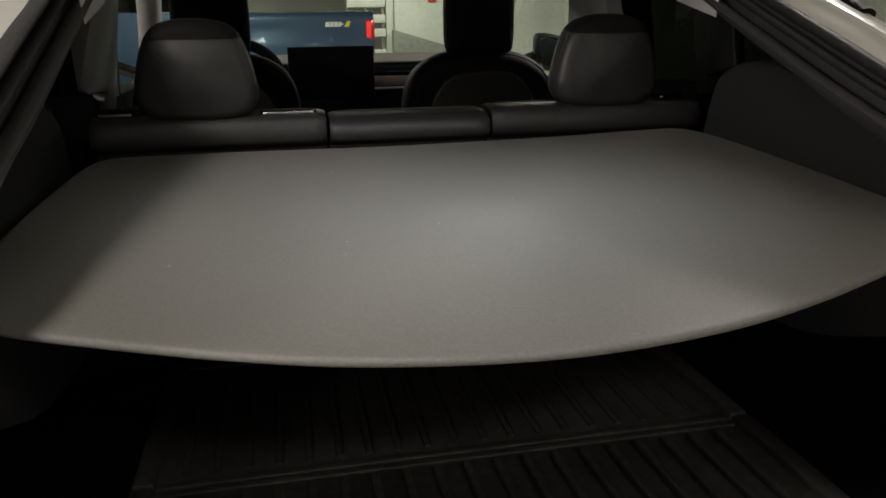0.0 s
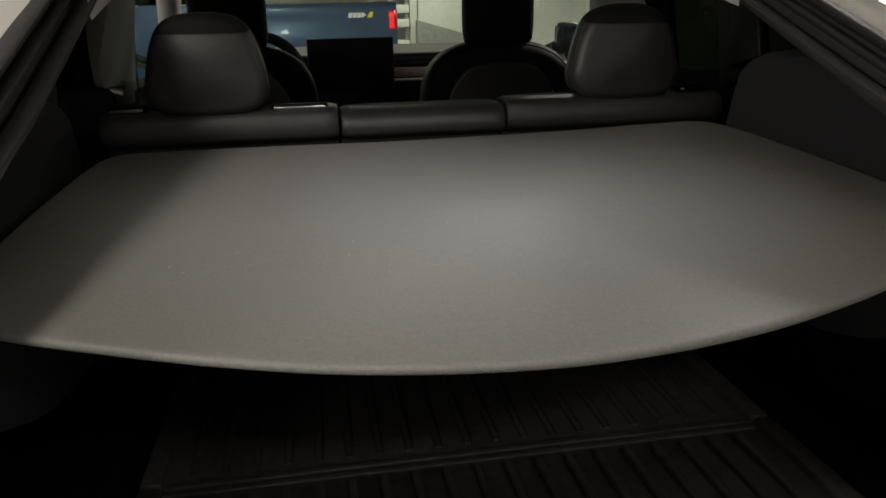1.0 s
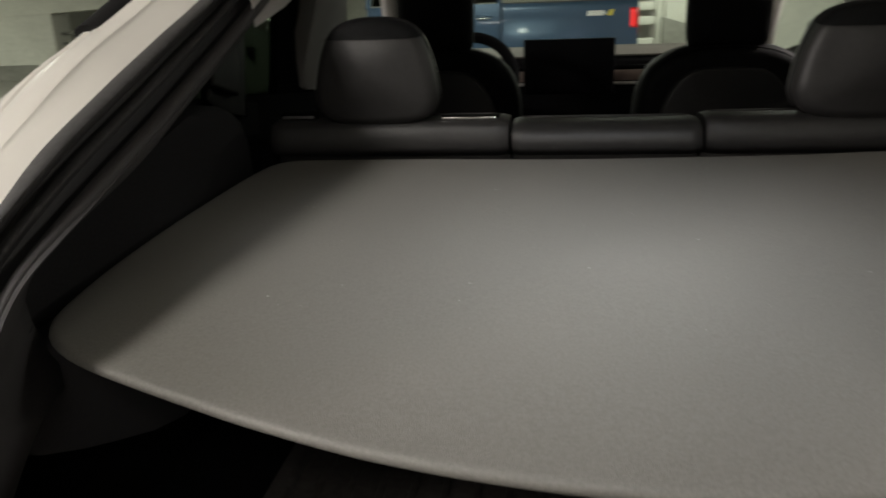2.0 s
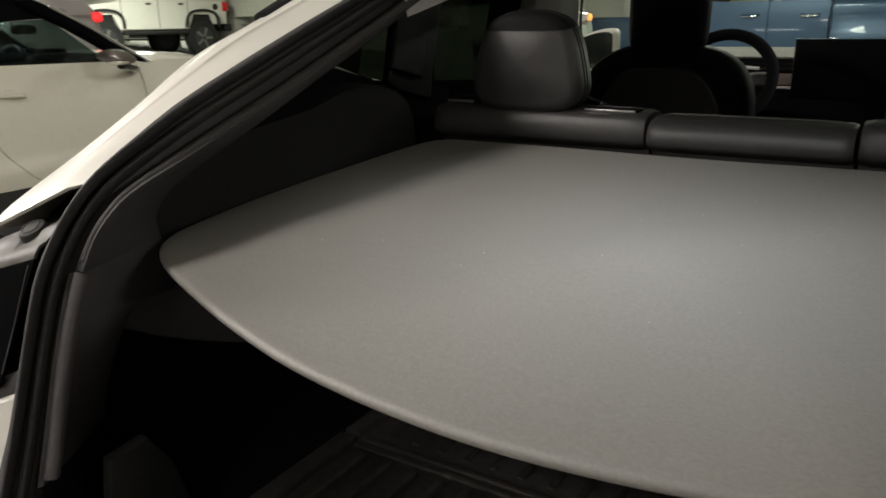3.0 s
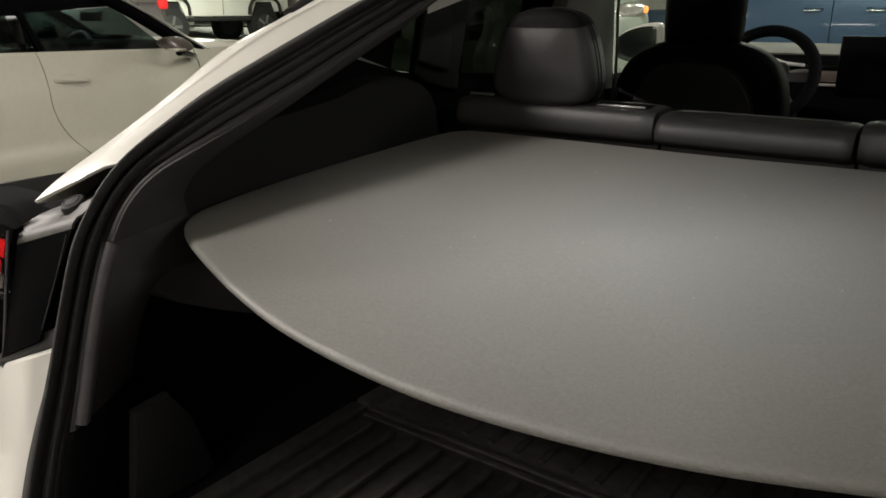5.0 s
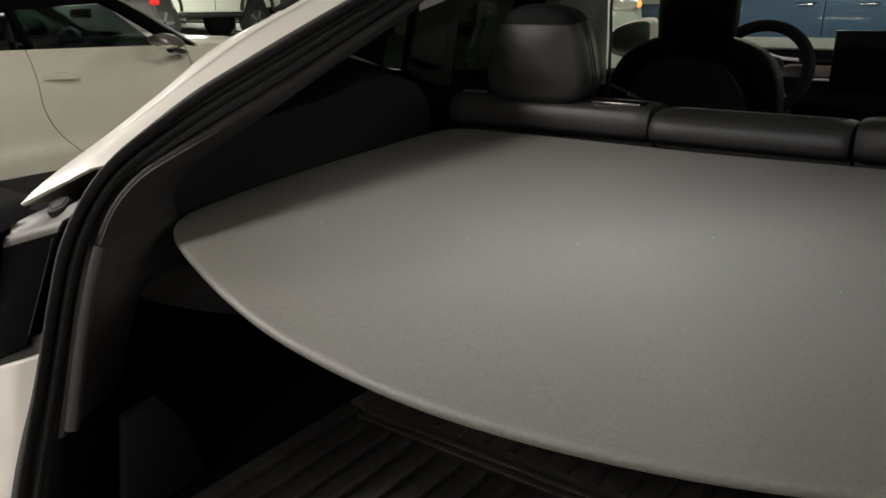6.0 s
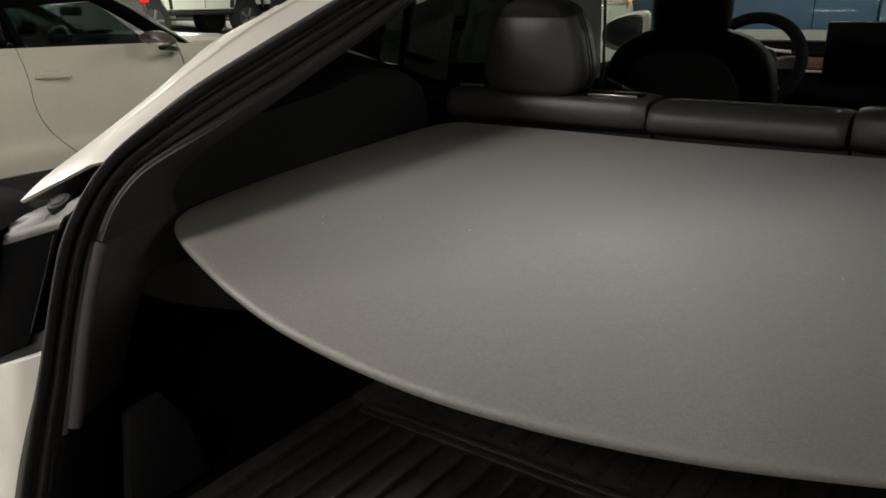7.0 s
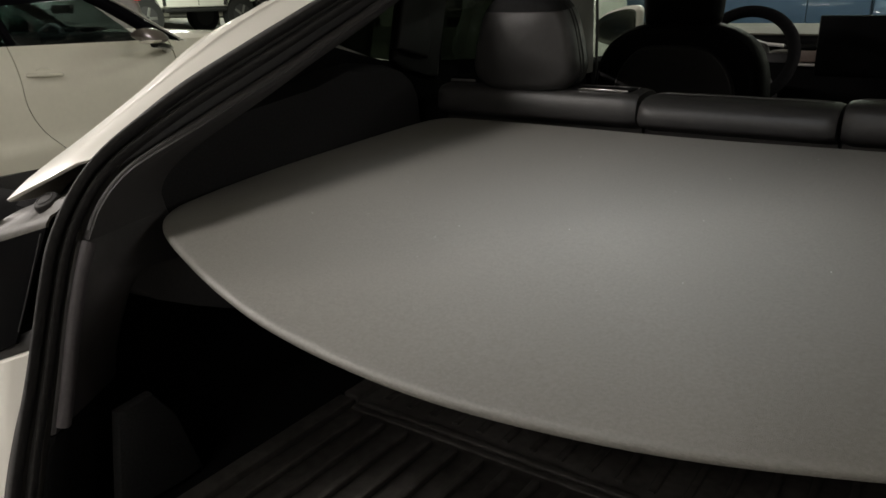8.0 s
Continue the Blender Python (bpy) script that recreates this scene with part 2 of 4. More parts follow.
WHITEINK = material("white_sticker", (0.8, 0.8, 0.78), 0.5, spread=0.03, bump=0)
YELLOWINK = material("yellow_sticker", (0.75, 0.62, 0.05), 0.5, spread=0.03, bump=0)
REDSIGN = material("red_sign_enamel", (0.5, 0.03, 0.02), 0.4, spread=0.03, bump=0)
AMBER = glow("amber_turn_light", (1.0, 0.35, 0.08), 0.9)
TAIL = glow("lit_tail_light", (0.95, 0.03, 0.03), 0.7)
TUBE = glow("lamp_diffuser", (0.95, 1.0, 0.86), 6.0)
HOUSING = material("white_lamp_housing", (0.7, 0.7, 0.68), 0.5, spread=0.03, bump=0)
BROWNGREY = material("brown_grey_mirror_paint", (0.10, 0.085, 0.075), 0.3, spread=0.05, bump=0, coat=0.5)

# ---- garage: ground, ceiling, far walls ----
bm = bmesh.new()
xs = [-60, -40, -28, -20, -16, -12, -9, -6, -3, 0, 3, 6, 9, 14, 22, 40]
ys = [-30, -15, -8, -4, 0, 3, 6, 9, 12, 15, 20, 28, 45]
rise = lambda x: 0.047 * max(0.0, -x - 5.0) if x > -22 else 0.047 * 17
rows = [[Vector((x, y, rise(x))) for x in xs] for y in ys]
ground = setting("ground", loft(rows, loop=False), FLOOR, "stained grey concrete garage floor", "floor")
ceiling = setting("ceiling", rbox(-60, 40, -30, 45, CEILING + 0.6, CEILING + 0.9, 0), CONCRETE, "painted concrete garage ceiling slab", "ceiling")
for i, (x, y, lx, ly, watts) in enumerate(LAMPS):
    fixture = thing("ceiling_light", "unseen white strip ceiling light with a glowing diffuser", "ceiling light", "garage ceiling lights", at=pose(x, y, CEILING))
    part("housing", rbox(-lx / 2 - 0.03, lx / 2 + 0.03, -ly / 2 - 0.03, ly / 2 + 0.03, 0.03, 0.10, 0.01), HOUSING, fixture)
    part("diffuser", rbox(-lx / 2, lx / 2, -ly / 2, ly / 2, 0.0, 0.028, 0.006), TUBE, fixture)
    for sx in (-1, 1):
        part("hanger", tube([(sx * lx * 0.35, 0, 0.10), (sx * lx * 0.35, 0, 0.60)], 0.006, n=6, up=(0, 1, 0)), HOUSING, fixture)
    data = bpy.data.lights.new("strip_lamp", "AREA")
    data.shape, data.size, data.size_y, data.energy, data.color = "RECTANGLE", lx, ly, watts, (1.0, 0.918, 0.865) if y < 5 else (0.94, 1.0, 0.83)
    lamp = new("strip_lamp", data)
    lamp.matrix_basis = pose(x, y, CEILING - 0.012)

# ---- the open car: hatch opening, pillars, side panels ----
car = thing("car", "white hatchback car with its tailgate open", "car")

# y, z along the hatch flange: outer rubber edge, start of the plastic trim, and the trim's inner hem
RIM_A = [(-.932, .60), (-.902, .70), (-.884, .751), (-.860, .811), (-.838, .873), (-.817, .933), (-.804, .965), (-.784, .996), (-.752, 1.033), (-.718, 1.060), (-.665, 1.090), (-.610, 1.118), (-.565, 1.137), (-.515, 1.156), (-.465, 1.175), (-.40, 1.199), (-.34, 1.221), (-.25, 1.253), (-.1, 1.312), (.05, 1.372), (.2, 1.43)]
RIM_B = [(-.889, .60), (-.863, .70), (-.847, .752), (-.830, .806), (-.811, .870), (-.790, .930), (-.772, .970), (-.748, 1.006), (-.715, 1.033), (-.685, 1.047), (-.645, 1.062), (-.60, 1.078), (-.555, 1.094), (-.50, 1.113), (-.445, 1.132), (-.384, 1.155), (-.31, 1.183), (-.22, 1.217), (-.1, 1.264), (.05, 1.324), (.2, 1.384)]
HEM = [(.566, -.622, .955), (.565, -.627, .985), (.556, -.612, 1.015), (.536, -.580, 1.043), (.518, -.545, 1.066), (.507, -.505, 1.086), (.502, -.452, 1.109), (.501, -.392, 1.134), (.501, -.328, 1.158), (.501, -.259, 1.185), (.501, -.17, 1.221), (.501, 0, 1.289), (.501, .2, 1.369)]
AX, BX = 0.528, 0.503


def beside(line, other, n=600):
    """For each point of a line the nearest point of another, never turning back."""
    dense = curve(other, n)
    out, k = [], 0
    for q in line:
        k = min(range(k, min(k + 60, n)), key=lambda i: (dense[i] - q).length)
        out.append(dense[k])
    for _ in range(3):
        out = [out[0]] + [(a + b * 2 + c) / 4 for a, b, c in zip(out, out[1:], out[2:])] + [out[-1]]
    return out


FLANGE_A = curve([(AX, y, z) for y, z in RIM_A], 110)
FLANGE_B = beside(FLANGE_A, [(BX, y, z) for y, z in RIM_B])
FLANGE_E = beside(FLANGE_B, HEM)


def rim(points, x, n=90):
    return curve([(x, y, z) for y, z in points], n)


def across(i):
    """Tangent, width and inward normal of the flange."""
    a, b = FLANGE_A, FLANGE_B
    t = (a[min(i + 1, len(a) - 1)] - a[max(i - 1, 0)]).normalized()
    w = b[i] - a[i]
    nrm = t.cross(w).normalized()
    return t, w, nrm if nrm.x < 0 else -nrm


def ridge(s, f0, f1, height, base=-0.004, n=9, crown=0.6, low=0.0, high=9.0, lean=0.0):
    """A rounded lip that runs along the hatch opening, from share f0 to f1 across the flange."""
    rings = []
    for i, a in enumerate(FLANGE_A):
        if not low <= FLANGE_B[i].z <= high:
            continue
        t, w, nrm = across(i)
        ring = []
        for k in range(n):
            f = k / (n - 1)
            g = f + lean * math.sin(math.pi * f)
            ring.append(a + w * (f0 + (f1 - f0) * g) + nrm * (base + (height - base) * math.sin(math.pi * f) ** crown))
        ring.append(a + w * f1 + nrm * (base - 0.006))
        ring.append(a + w * f0 + nrm * (base - 0.006))
        rings.append([Vector((q.x * s, q.y, q.z)) for q in ring])
    return loft(rings)


def at_height(z):
    """The trim line at a height, with the index of its next point."""
    i = next(k for k, q in enumerate(FLANGE_B) if q.z > z)
    a, b = FLANGE_B[i - 1], FLANGE_B[i]
    return i, a.lerp(b, (z - a.z) / (b.z - a.z))


JOIN = .967


def pillar_face(s):
    """Soft plastic cover from the trim edge to its rolled inner hem."""
    rings = []
    first, start = at_height(JOIN)
    line = [(first, start, Vector(HEM[0]))] + [(i, FLANGE_B[i], FLANGE_E[i]) for i in range(first, len(FLANGE_B))]
    for i, b, e in line:
        t, w, nrm = across(i)
        p = b + w * 0.22 + nrm * 0.003
        ring = [b + w * 0.05 - nrm * 0.004]
        for k in range(9):
            f = k / 8
            ring.append(p + (e - p) * f + nrm * (0.007 * math.sin(math.pi * f) * min(1.0, (e - p).length / .05)))
        ring += [e + Vector((0.003, 0.003, -0.003)), e + Vector((0.010, 0.005, -0.005)), Vector((max(e.x + .02, .60), e.y + 0.008, e.z - 0.004)), Vector((max(e.x + .05, .645), e.y + 0.012, e.z + 0.004))]
        rings.append([Vector((q.x * s, q.y, q.z)) for q in ring])
    return solid(loft(rings, loop=False), 0.003)


# D-pillar outside edge and the drain channel beside the rubber
EDGE_O = [(-.779, .994), (-.743, 1.018), (-.663, 1.056), (-.57, 1.104), (-.464, 1.163), (-.346, 1.207), (-.2, 1.268), (0, 1.349), (.2, 1.43)]
EDGE_A = [(-.722, 1.053), (-.703, 1.068), (-.645, 1.100), (-.571, 1.134), (-.47, 1.172), (-.354, 1.215), (-.2, 1.271), (0, 1.351), (.2, 1.43)]


def quarter_panel(s):
    o, a = rim(EDGE_O, 0.650, 60), rim(EDGE_A, 0.536, 60)
    rings = []
    for i, (p, q) in enumerate(zip(o, a)):
        w = q - p
        back = 0.22 * max(0.0, 1 - i / 14)
        up = min(1.0, i / 16)
        ring = [Vector((0.905, p.y + 0.02 + back, p.z - 0.62)), Vector((0.915, p.y + 0.01 + back, p.z - 0.42)), Vector((0.86, p.y + back, p.z - 0.22)), Vector((0.76, p.y + back, p.z - 0.075)),
                Vector((0.69, p.y + back * 0.6, p.z - 0.024)), Vector((0.664, p.y + back * 0.2, p.z - 0.007)), p, p + w * 0.03 + Vector((0, 0, 0.004 * up)), p + w * 0.09 + Vector((0, 0, 0.0048 * up)), p + w * 0.12 + Vector((0, 0, 0.0030 * up)), p + w * 0.15 + Vector((0, 0, 0.0058 * up)), p + w * 0.30 + Vector((0, 0, 0.0105 * up)), p + w * 0.45 + Vector((0, 0, 0.0132 * up)), p + w * 0.57 + Vector((0, 0, 0.0138 * up)), p + w * 0.60 + Vector((0, 0, 0.0130 * up)),
                p + w * 0.615 + Vector((0, 0, 0.0105 * up)), p + w * 0.64 + Vector((0, 0, 0.0085 * up)), p + w * 0.8 + Vector((0, 0, 0.003 * up)), q + Vector((0, 0.004, -0.006))]
        rings.append([Vector((v.x * s, v.y, v.z)) for v in ring])
    return solid(loft(rings, loop=False), 0.004)


for s in (-1, 1):
    part("quarter_panel", quarter_panel(s), PAINT, car, "glossy white painted rear quarter panel", angle=30)
    part("weatherstrip", ridge(s, 0.0, 0.35, 0.013, -0.014, n=11), RUBBER, car, "black rubber hatch weatherstrip")
    part("seal_lip", ridge(s, 0.44, 0.72, 0.006, -0.014, n=11, crown=0.5), RUBBER, car, "thin black rubber seal lip")
    part("trim_edge", ridge(s, 0.98, 1.36, 0.008, -0.006, n=13, crown=0.22, low=0.752, high=0.967), STRIP, car, "grey plastic trim edge")
    part("upper_trim_edge", ridge(s, 0.98, 1.32, 0.007, -0.006, n=13, crown=0.45, low=0.968), PILLAR, car)
    part("flange", ridge(s, -0.03, 1.0, -0.012, -0.019), PLASTIC, car)
    part("upper_pillar_trim", pillar_face(s), PILLAR, car, "black plastic upper pillar trim", angle=60)

    # black rail end lying in the roof channel
    rail = curve([(s * .640, -.334, 1.214), (s * .634, -.25, 1.252), (s * .62, -.1, 1.318), (s * .60, .1, 1.40)], 24)
    part("roof_channel_strip", tube(rail, 0.021, 0.011, n=12), SEAT_BLACK, car, "black rubber roof channel strip")

    # lamp pocket shelf, dark pocket face and white corner below
    def brow(x):
        return .993 - .311 * (x - .526)
    cols = []
    for x, yb in ((.534, -.752), (.555, -.752), (.575, -.748), (.60, -.742), (.625, -.738), (.645, -.740), (.662, -.750), (.690, -.757), (.712, -.768), (.722, -.785)):
        z = brow(x)
        zb = z + (.024 if x < .69 else .024 - .3 * (x - .69))
        prof = ((yb + .075, zb + .010), (yb + .035, zb + .008), (yb, zb), (yb - .012, zb - .004), (yb * .55 - .787 * .45, zb * .5 + z * .5 + .003), (-.780, z + .006), (-.789, z + .003), (-.795, z - .004), (-.797, z - .010))
        cols.append([Vector((x * s, y, h)) for y, h in prof])
    part("lamp_shelf", solid(loft(cols, loop=False), 0.003), SHELF, car, "dusty dark plastic shelf above the tail light", angle=60)
    top = [[Vector((x * s, y, .946 + .014 * min(1.0, (x - .705) / .04) + h)) for y, h in ((-.70, .010), (-.745, .014), (-.765, .009), (-.768, .003), (-.775, .003), (-.778, .009), (-.788, .006), (-.796, -.004), (-.798, -.016))] for x in (.700, .712, .728, .75, .78, .83, .88)]
    part("lamp_cover_edge", solid(loft(top, loop=False), 0.003), LINING, car, "black upper edge of the tail light", angle=40)
    def inner(z):
        """Inner edge of the tail light."""
        return .657 + (z - .805) * .18
    cols = []
    for k in range(11):
        f = k / 10
        x0, x1 = .532 + .018 * f, inner(.955 - .14 * f) + .004
        row = []
        for g in (0, .06, .2, .4, .6, .8, .94, 1.0):
            x = x0 + (x1 - x0) * g
            top, low = brow(x) - .009, .862 - .47 * (x - .534)
            z = top + (low - top) * f
            row.append(Vector((x * s, -.797 - .050 * f - .006 * math.sin(math.pi * g) * f, z)))
        cols.append(row)
    part("lamp_pocket", solid(loft(cols, loop=False), 0.003), POCKET, car, "glossy black tail light pocket", angle=60)
    part("pocket_ridge", tube(curve([(s * .541, -.800, .974), (s * .543, -.822, .92), (s * .547, -.843, .868)], 14), 0.0009, n=8), PLASTIC, car)
    cols = []
    for k in range(10):
        x = 0.532 + (0.72 - 0.532) * k / 9
        out = min(1.0, k / 3) * .010
        zt, zb = .868 - .47 * (x - .534), .848 - .42 * (x - .534)
        cols.append([Vector((x * s, y, h)) for y, h in ((-.832, zt + .003), (-.835 - out * .7, zt), (-.837 - out, zt - .006), (-.839 - out, zb + .002), (-.836 - out, zb - .004))])
    part("pocket_trim", solid(loft(cols, loop=False), 0.003), PLASTIC, car, "charcoal strip below the tail light", angle=60)
    cols = []
    for k in range(14):
        f = k / 13
        x = 0.532 + (0.90 - 0.532) * f
        back = -0.840 - .012 * min(1.0, k / 2) + 0.16 * f ** 3
        zt = max(.768, .847 - .42 * (x - .534))
        cols.append([Vector((x * s, y, z)) for y, z in ((back + .012, zt + .002), (back, zt), (back - .004, zt - .004), (back - .018, .70), (back - .05, .60), (back - .06, .50))])
    part("rear_corner", solid(loft(cols, loop=False), 0.004), PAINT, car, "glossy white painted rear corner", angle=40)

    # tail light
    def lens(z0, z1, inset, x1, proud):
        rows = []
        for k in range(7):
            z = z0 + (z1 - z0) * k / 6
            x0 = inner(z) if inset == 0 else .676 + inset
            y = -.800 - (.955 - z) * 0.29 - proud
            rows.append([Vector((s * (x0 + (x1 - x0) * g), y + 0.06 * g ** 2, z)) for g in (0, .03, .2, .4, .6, .8, 1)])
        return solid(loft(rows, loop=False), 0.006)
    def bowl(z, r, mat, label):
        part("reflector", disc((s * .695, -.802 - (.955 - z) * .29, z), (s * .25, -1, 0.2), r, 0.006, 24, 0.003), mat, lamp_body, label)
    lamp_body = part("tail_light", lens(.785, .956, 0, .88, -0.004), POCKET, car, "red and clear tail light in a black housing")
    part("lamp_rim", tube(curve([(s * (inner(z) + .002), -.801 - (.955 - z) * .29, z) for z in (.955, .91, .86, .82, .79)], 20), 0.0024, n=8), PLASTIC, lamp_body, "dark lamp edge")
    part("red_lens", lens(.922, .942, .008, .88, 0.004), RED, lamp_body, "red upper lens")
    part("red_lens", lens(.796, .824, .010, .88, 0.004), RED, lamp_body, "red lower lens")
    part("lens_strip", lens(.869, .877, .008, .88, 0.003), CLEAR, lamp_body, "clear lens strip")
    part("brown_lens", lens(.883, .898, .008, .88, 0.001), BROWNGREY, lamp_body, "dull brown lens")
    bowl(.910, .0100, RED, "red reflector bowl")
    bowl(.858, .0105, CLEAR, "chrome reflector bowl")
    bowl(.836, .0105, CLEAR, "chrome reflector bowl")
    stop = part("bump_stop", disc((s * .591, -.755, .984), (0, -0.45, 0.89), 0.0160, 0.018, 26, 0.005), RUBBER, car, "round black rubber bump stop")
    part("stop_rim", tube([Vector((s * .591, -.7631, 1.0000)) + Vector((0.0100 * math.cos(a), 0.0100 * math.sin(a) * 0.89, 0.0105 * math.sin(a) * 0.45)) for a in [2 * math.pi * k / 24 for k in range(24)]], 0.0012, n=6, closed=True), DARK_LEATHER, stop)

    # trim beside the opening: upper, lower, sill
    # height on the trim line, and the arched edge of the side pocket beside it
    ARCH = [(.605, .600, -.720, .600), (.700, .592, -.721, .700), (.7505, .577, -.724, .7515), (.79, .557, -.730, .79), (.83, .535, -.729, .835), (.865, .518, -.728, .866), (.895, .508, -.724, .888), (.915, .506, -.715, .899), (.932, .511, -.694, .9055), (.945, .526, -.660, .9010), (.9555, .542, -.622, .8960), (.9600, .556, -.608, .920), (.9645, .562, -.622, .9575)]
    def low_trim(pairs, steps):
        heights = [pairs[0][0] + (pairs[-1][0] - pairs[0][0]) * k / (steps - 1) for k in range(steps)]
        edge = [Vector(p[1:]) for p in pairs]
        rings = []
        for h in heights:
            k = max(i for i in range(len(pairs) - 1) if pairs[i][0] <= h + 1e-6)
            f = (h - pairs[k][0]) / (pairs[k + 1][0] - pairs[k][0])
            a, b0, c, d = edge[max(k - 1, 0)], edge[k], edge[k + 1], edge[min(k + 2, len(edge) - 1)]
            qe = 0.5 * ((2 * b0) + (c - a) * f + (2 * a - 5 * b0 + 4 * c - d) * f * f + (3 * b0 - a - 3 * c + d) * f ** 3)
            qb = at_height(h)[1]
            w = qe - qb
            ring = [Vector((qb.x + 0.004, qb.y - 0.003, qb.z)), qb + w * 0.04 + Vector((-0.002, -0.003, 0)), qb + w * 0.3 + Vector((-0.004, -0.003, 0)), qb + w * 0.6 + Vector((-0.005, -0.003, 0)), qb + w * 0.90 + Vector((-0.004, -0.002, 0)),
                    qe, qe + Vector((0.006, 0.006, -.002)), qe + Vector((0.04, 0.012, -.004)), qe + Vector((0.10, 0.016, -.005))]
            rings.append([Vector((v.x * s, v.y, v.z)) for v in ring])
        return solid(loft(rings, loop=False), 0.003)
    part("lower_pillar_trim", low_trim(ARCH[2:], 40), PILLAR, car, "black plastic lower pillar trim", angle=60)
    part("sill_trim", low_trim([ARCH[0], ARCH[1], (.7485, .578, -.724, .7490)], 12), CARPET, car, "black sill side trim", angle=60)

    # carpeted side bolster above the shelf
    poly = [(-.742, .90), (-.006, .90), (-.004, .985), (-.012, 1.036), (-.030, 1.066), (-.058, 1.086), (-.10, 1.100), (-.155, 1.107), (-.22, 1.100), (-.302, 1.080), (-.45, 1.062), (-.62, 1.030), (-.72, .985)]
    if s > 0:
        poly = [(y, z + 0.035 * max(0.0, min(1.0, (z - .99) / .07))) for y, z in poly]
    part("side_bolster", prism([(y, z) for y, z in poly], "x", s * .583, s * .66, 0.016, 4), FELT, car, "black carpeted side panel with a rounded shoulder")
    # side pocket: upper panel with an arched lower edge, recess wall behind
    poly = [(-.705, .938), (-.700, .865), (-.66, .842), (-.60, .812), (-.55, .79), (-.47, .757), (-.40, .737), (-.30, .725), (-.15, .72), (0.0, .72), (0.0, .945)]
    part("side_panel", prism(poly, "x", s * .552, s * .61, 0.012, 3), PANEL_GREY, car, "grey plastic panel over the side pocket", angle=50)
    part("pocket_wall", rbox(min(s * .64, s * .66), max(s * .64, s * .66), -.76, .02, .56, .95, 0.004), CARPET, car, "black carpeted side pocket wall")
    part("pocket_flap", prism([(-.70, .60), (-.66, .60), (-.69, .70), (-.72, .745), (-.77, .74), (-.79, .60)], "x", s * .50, s * .52, 0.006), FELT, car)

    # quarter window wall, C-pillar, rear door, B-pillar, front door
    def wall(poly, x0, x1, mat, name, label="", r=0.006):
        return part(name, prism(poly, "x", min(s * x0, s * x1), max(s * x0, s * x1), r), mat, car, label)
    wall([(-.80, .60), (.25, .60), (.25, 1.068), (.040, 1.095), (.018, 1.097), (-.025, 1.102), (-.10, 1.114), (-.17, 1.14), (-.40, 1.13), (-.74, .97)], .668, .72, LINING, "quarter_inner_panel", "black quarter panel lining")
    wall([(-.16, 1.15), (-.10, 1.13), (-.02, 1.105), (.10, 1.085), (.10, 1.24), (-.02, 1.24)], .690, .694, TINT, "quarter_window", "small tinted quarter window")
    wall([(-.002, 1.100), (.03, 1.08), (.115, 1.06), (.16, 1.05), (.182, 1.235), (.27, 1.50), (.115, 1.50), (.034, 1.25)], .655, .668, DARK_LEATHER, "c_pillar", "black plastic rear pillar trim", 0.012)
    part("pillar_step", prism([(-.006, 1.122), (.10, 1.096), (.115, 1.15), (.10, 1.30), (.03, 1.25)], "x", min(s * .640, s * .66), max(s * .640, s * .66), 0.007, 3), DARK_LEATHER, car, "charcoal lower cover on the rear pillar")
    wall([(.22, .35), (.82, .35), (.82, 1.040), (.22, 1.078)], .72, .80, LINING, "rear_door", "black rear door lining")
    wall([(.225, 1.068), (.86, 1.028), (.98, 1.45), (.32, 1.47)], .748, .752, TINT, "rear_window", "tinted rear door window")
    wall([(.50, 1.03), (.72, 1.03), (.78, 1.46), (.64, 1.46)], .722, .745, LINING, "door_frame", "black rear door window frame")
    # light B-pillar cover with a narrow foot
    rows = []
    for z, x, y0, y1 in ((.972, .733, 1.005, 1.165), (1.0, .726, .995, 1.152), (1.026, .719, .985, 1.135), (1.036, .716, .95, 1.125), (1.050, .712, .70, 1.115), (1.062, .709, .672, 1.107), (1.13, .690, .665, 1.062), (1.24, .660, .678, .985), (1.40, .617, .66, .88), (1.5, .59, .64, .81)):
        rows.append([Vector((s * v[0], v[1], z)) for v in ((x + .05, y0), (x + .008, y0 + .004), (x, y0 + .02), (x - .004, (y0 + y1) / 2), (x, y1 - .025), (x + .012, y1 - .004), (x + .05, y1))])
    part("b_pillar", loft(rows), LINER, car, "light grey fabric door pillar cover")
    wall([(.825, .40), (1.14, .40), (1.14, .97), (1.06, .99), (.97, 1.02), (.825, 1.04)], .752, .80, LINING, "b_pillar_base", "black lower door pillar")
    wall([(1.15, .35), (2.35, .35), (2.35, 1.01), (1.15, 1.0)], .74, .82, LINING, "front_door", "black front door lining")
    wall([(1.25, 1.01), (2.15, 1.02), (1.60, 1.42), (1.36, 1.44)], .772, .776, GLASS, "front_window", "clear front door window").visible_shadow = False
    ap = curve([(s * .80, 2.28, 1.02), (s * .72, 1.9, 1.24), (s * .64, 1.45, 1.46)], 20)
    part("a_pillar", tube(ap, 0.045, 0.035, n=12), LINER, car, "light grey windscreen pillar cover")
    # painted outside skin of the two doors, below the windows
    for y0, y1 in ((.245, 1.142), (1.150, 2.19)):
        skin = [[Vector((s * x, y0 + (y1 - y0) * k / 8, z)) for k in range(9)] for z, x in ((.34, .835), (.45, .872), (.62, .890), (.78, .884), (.90, .866), (.97, .846), (.985, .830))]
        part("door_skin", solid(loft(skin, loop=False), 0.004), PAINT, car, "white painted door outside")
    # light headliner end beside the hatch
    tip = [(-.160, 1.214), (-.03, 1.243), (.10, 1.285), (.30, 1.36), (.30, 1.46), (.05, 1.37), (-.10, 1.295), (-.168, 1.262)]
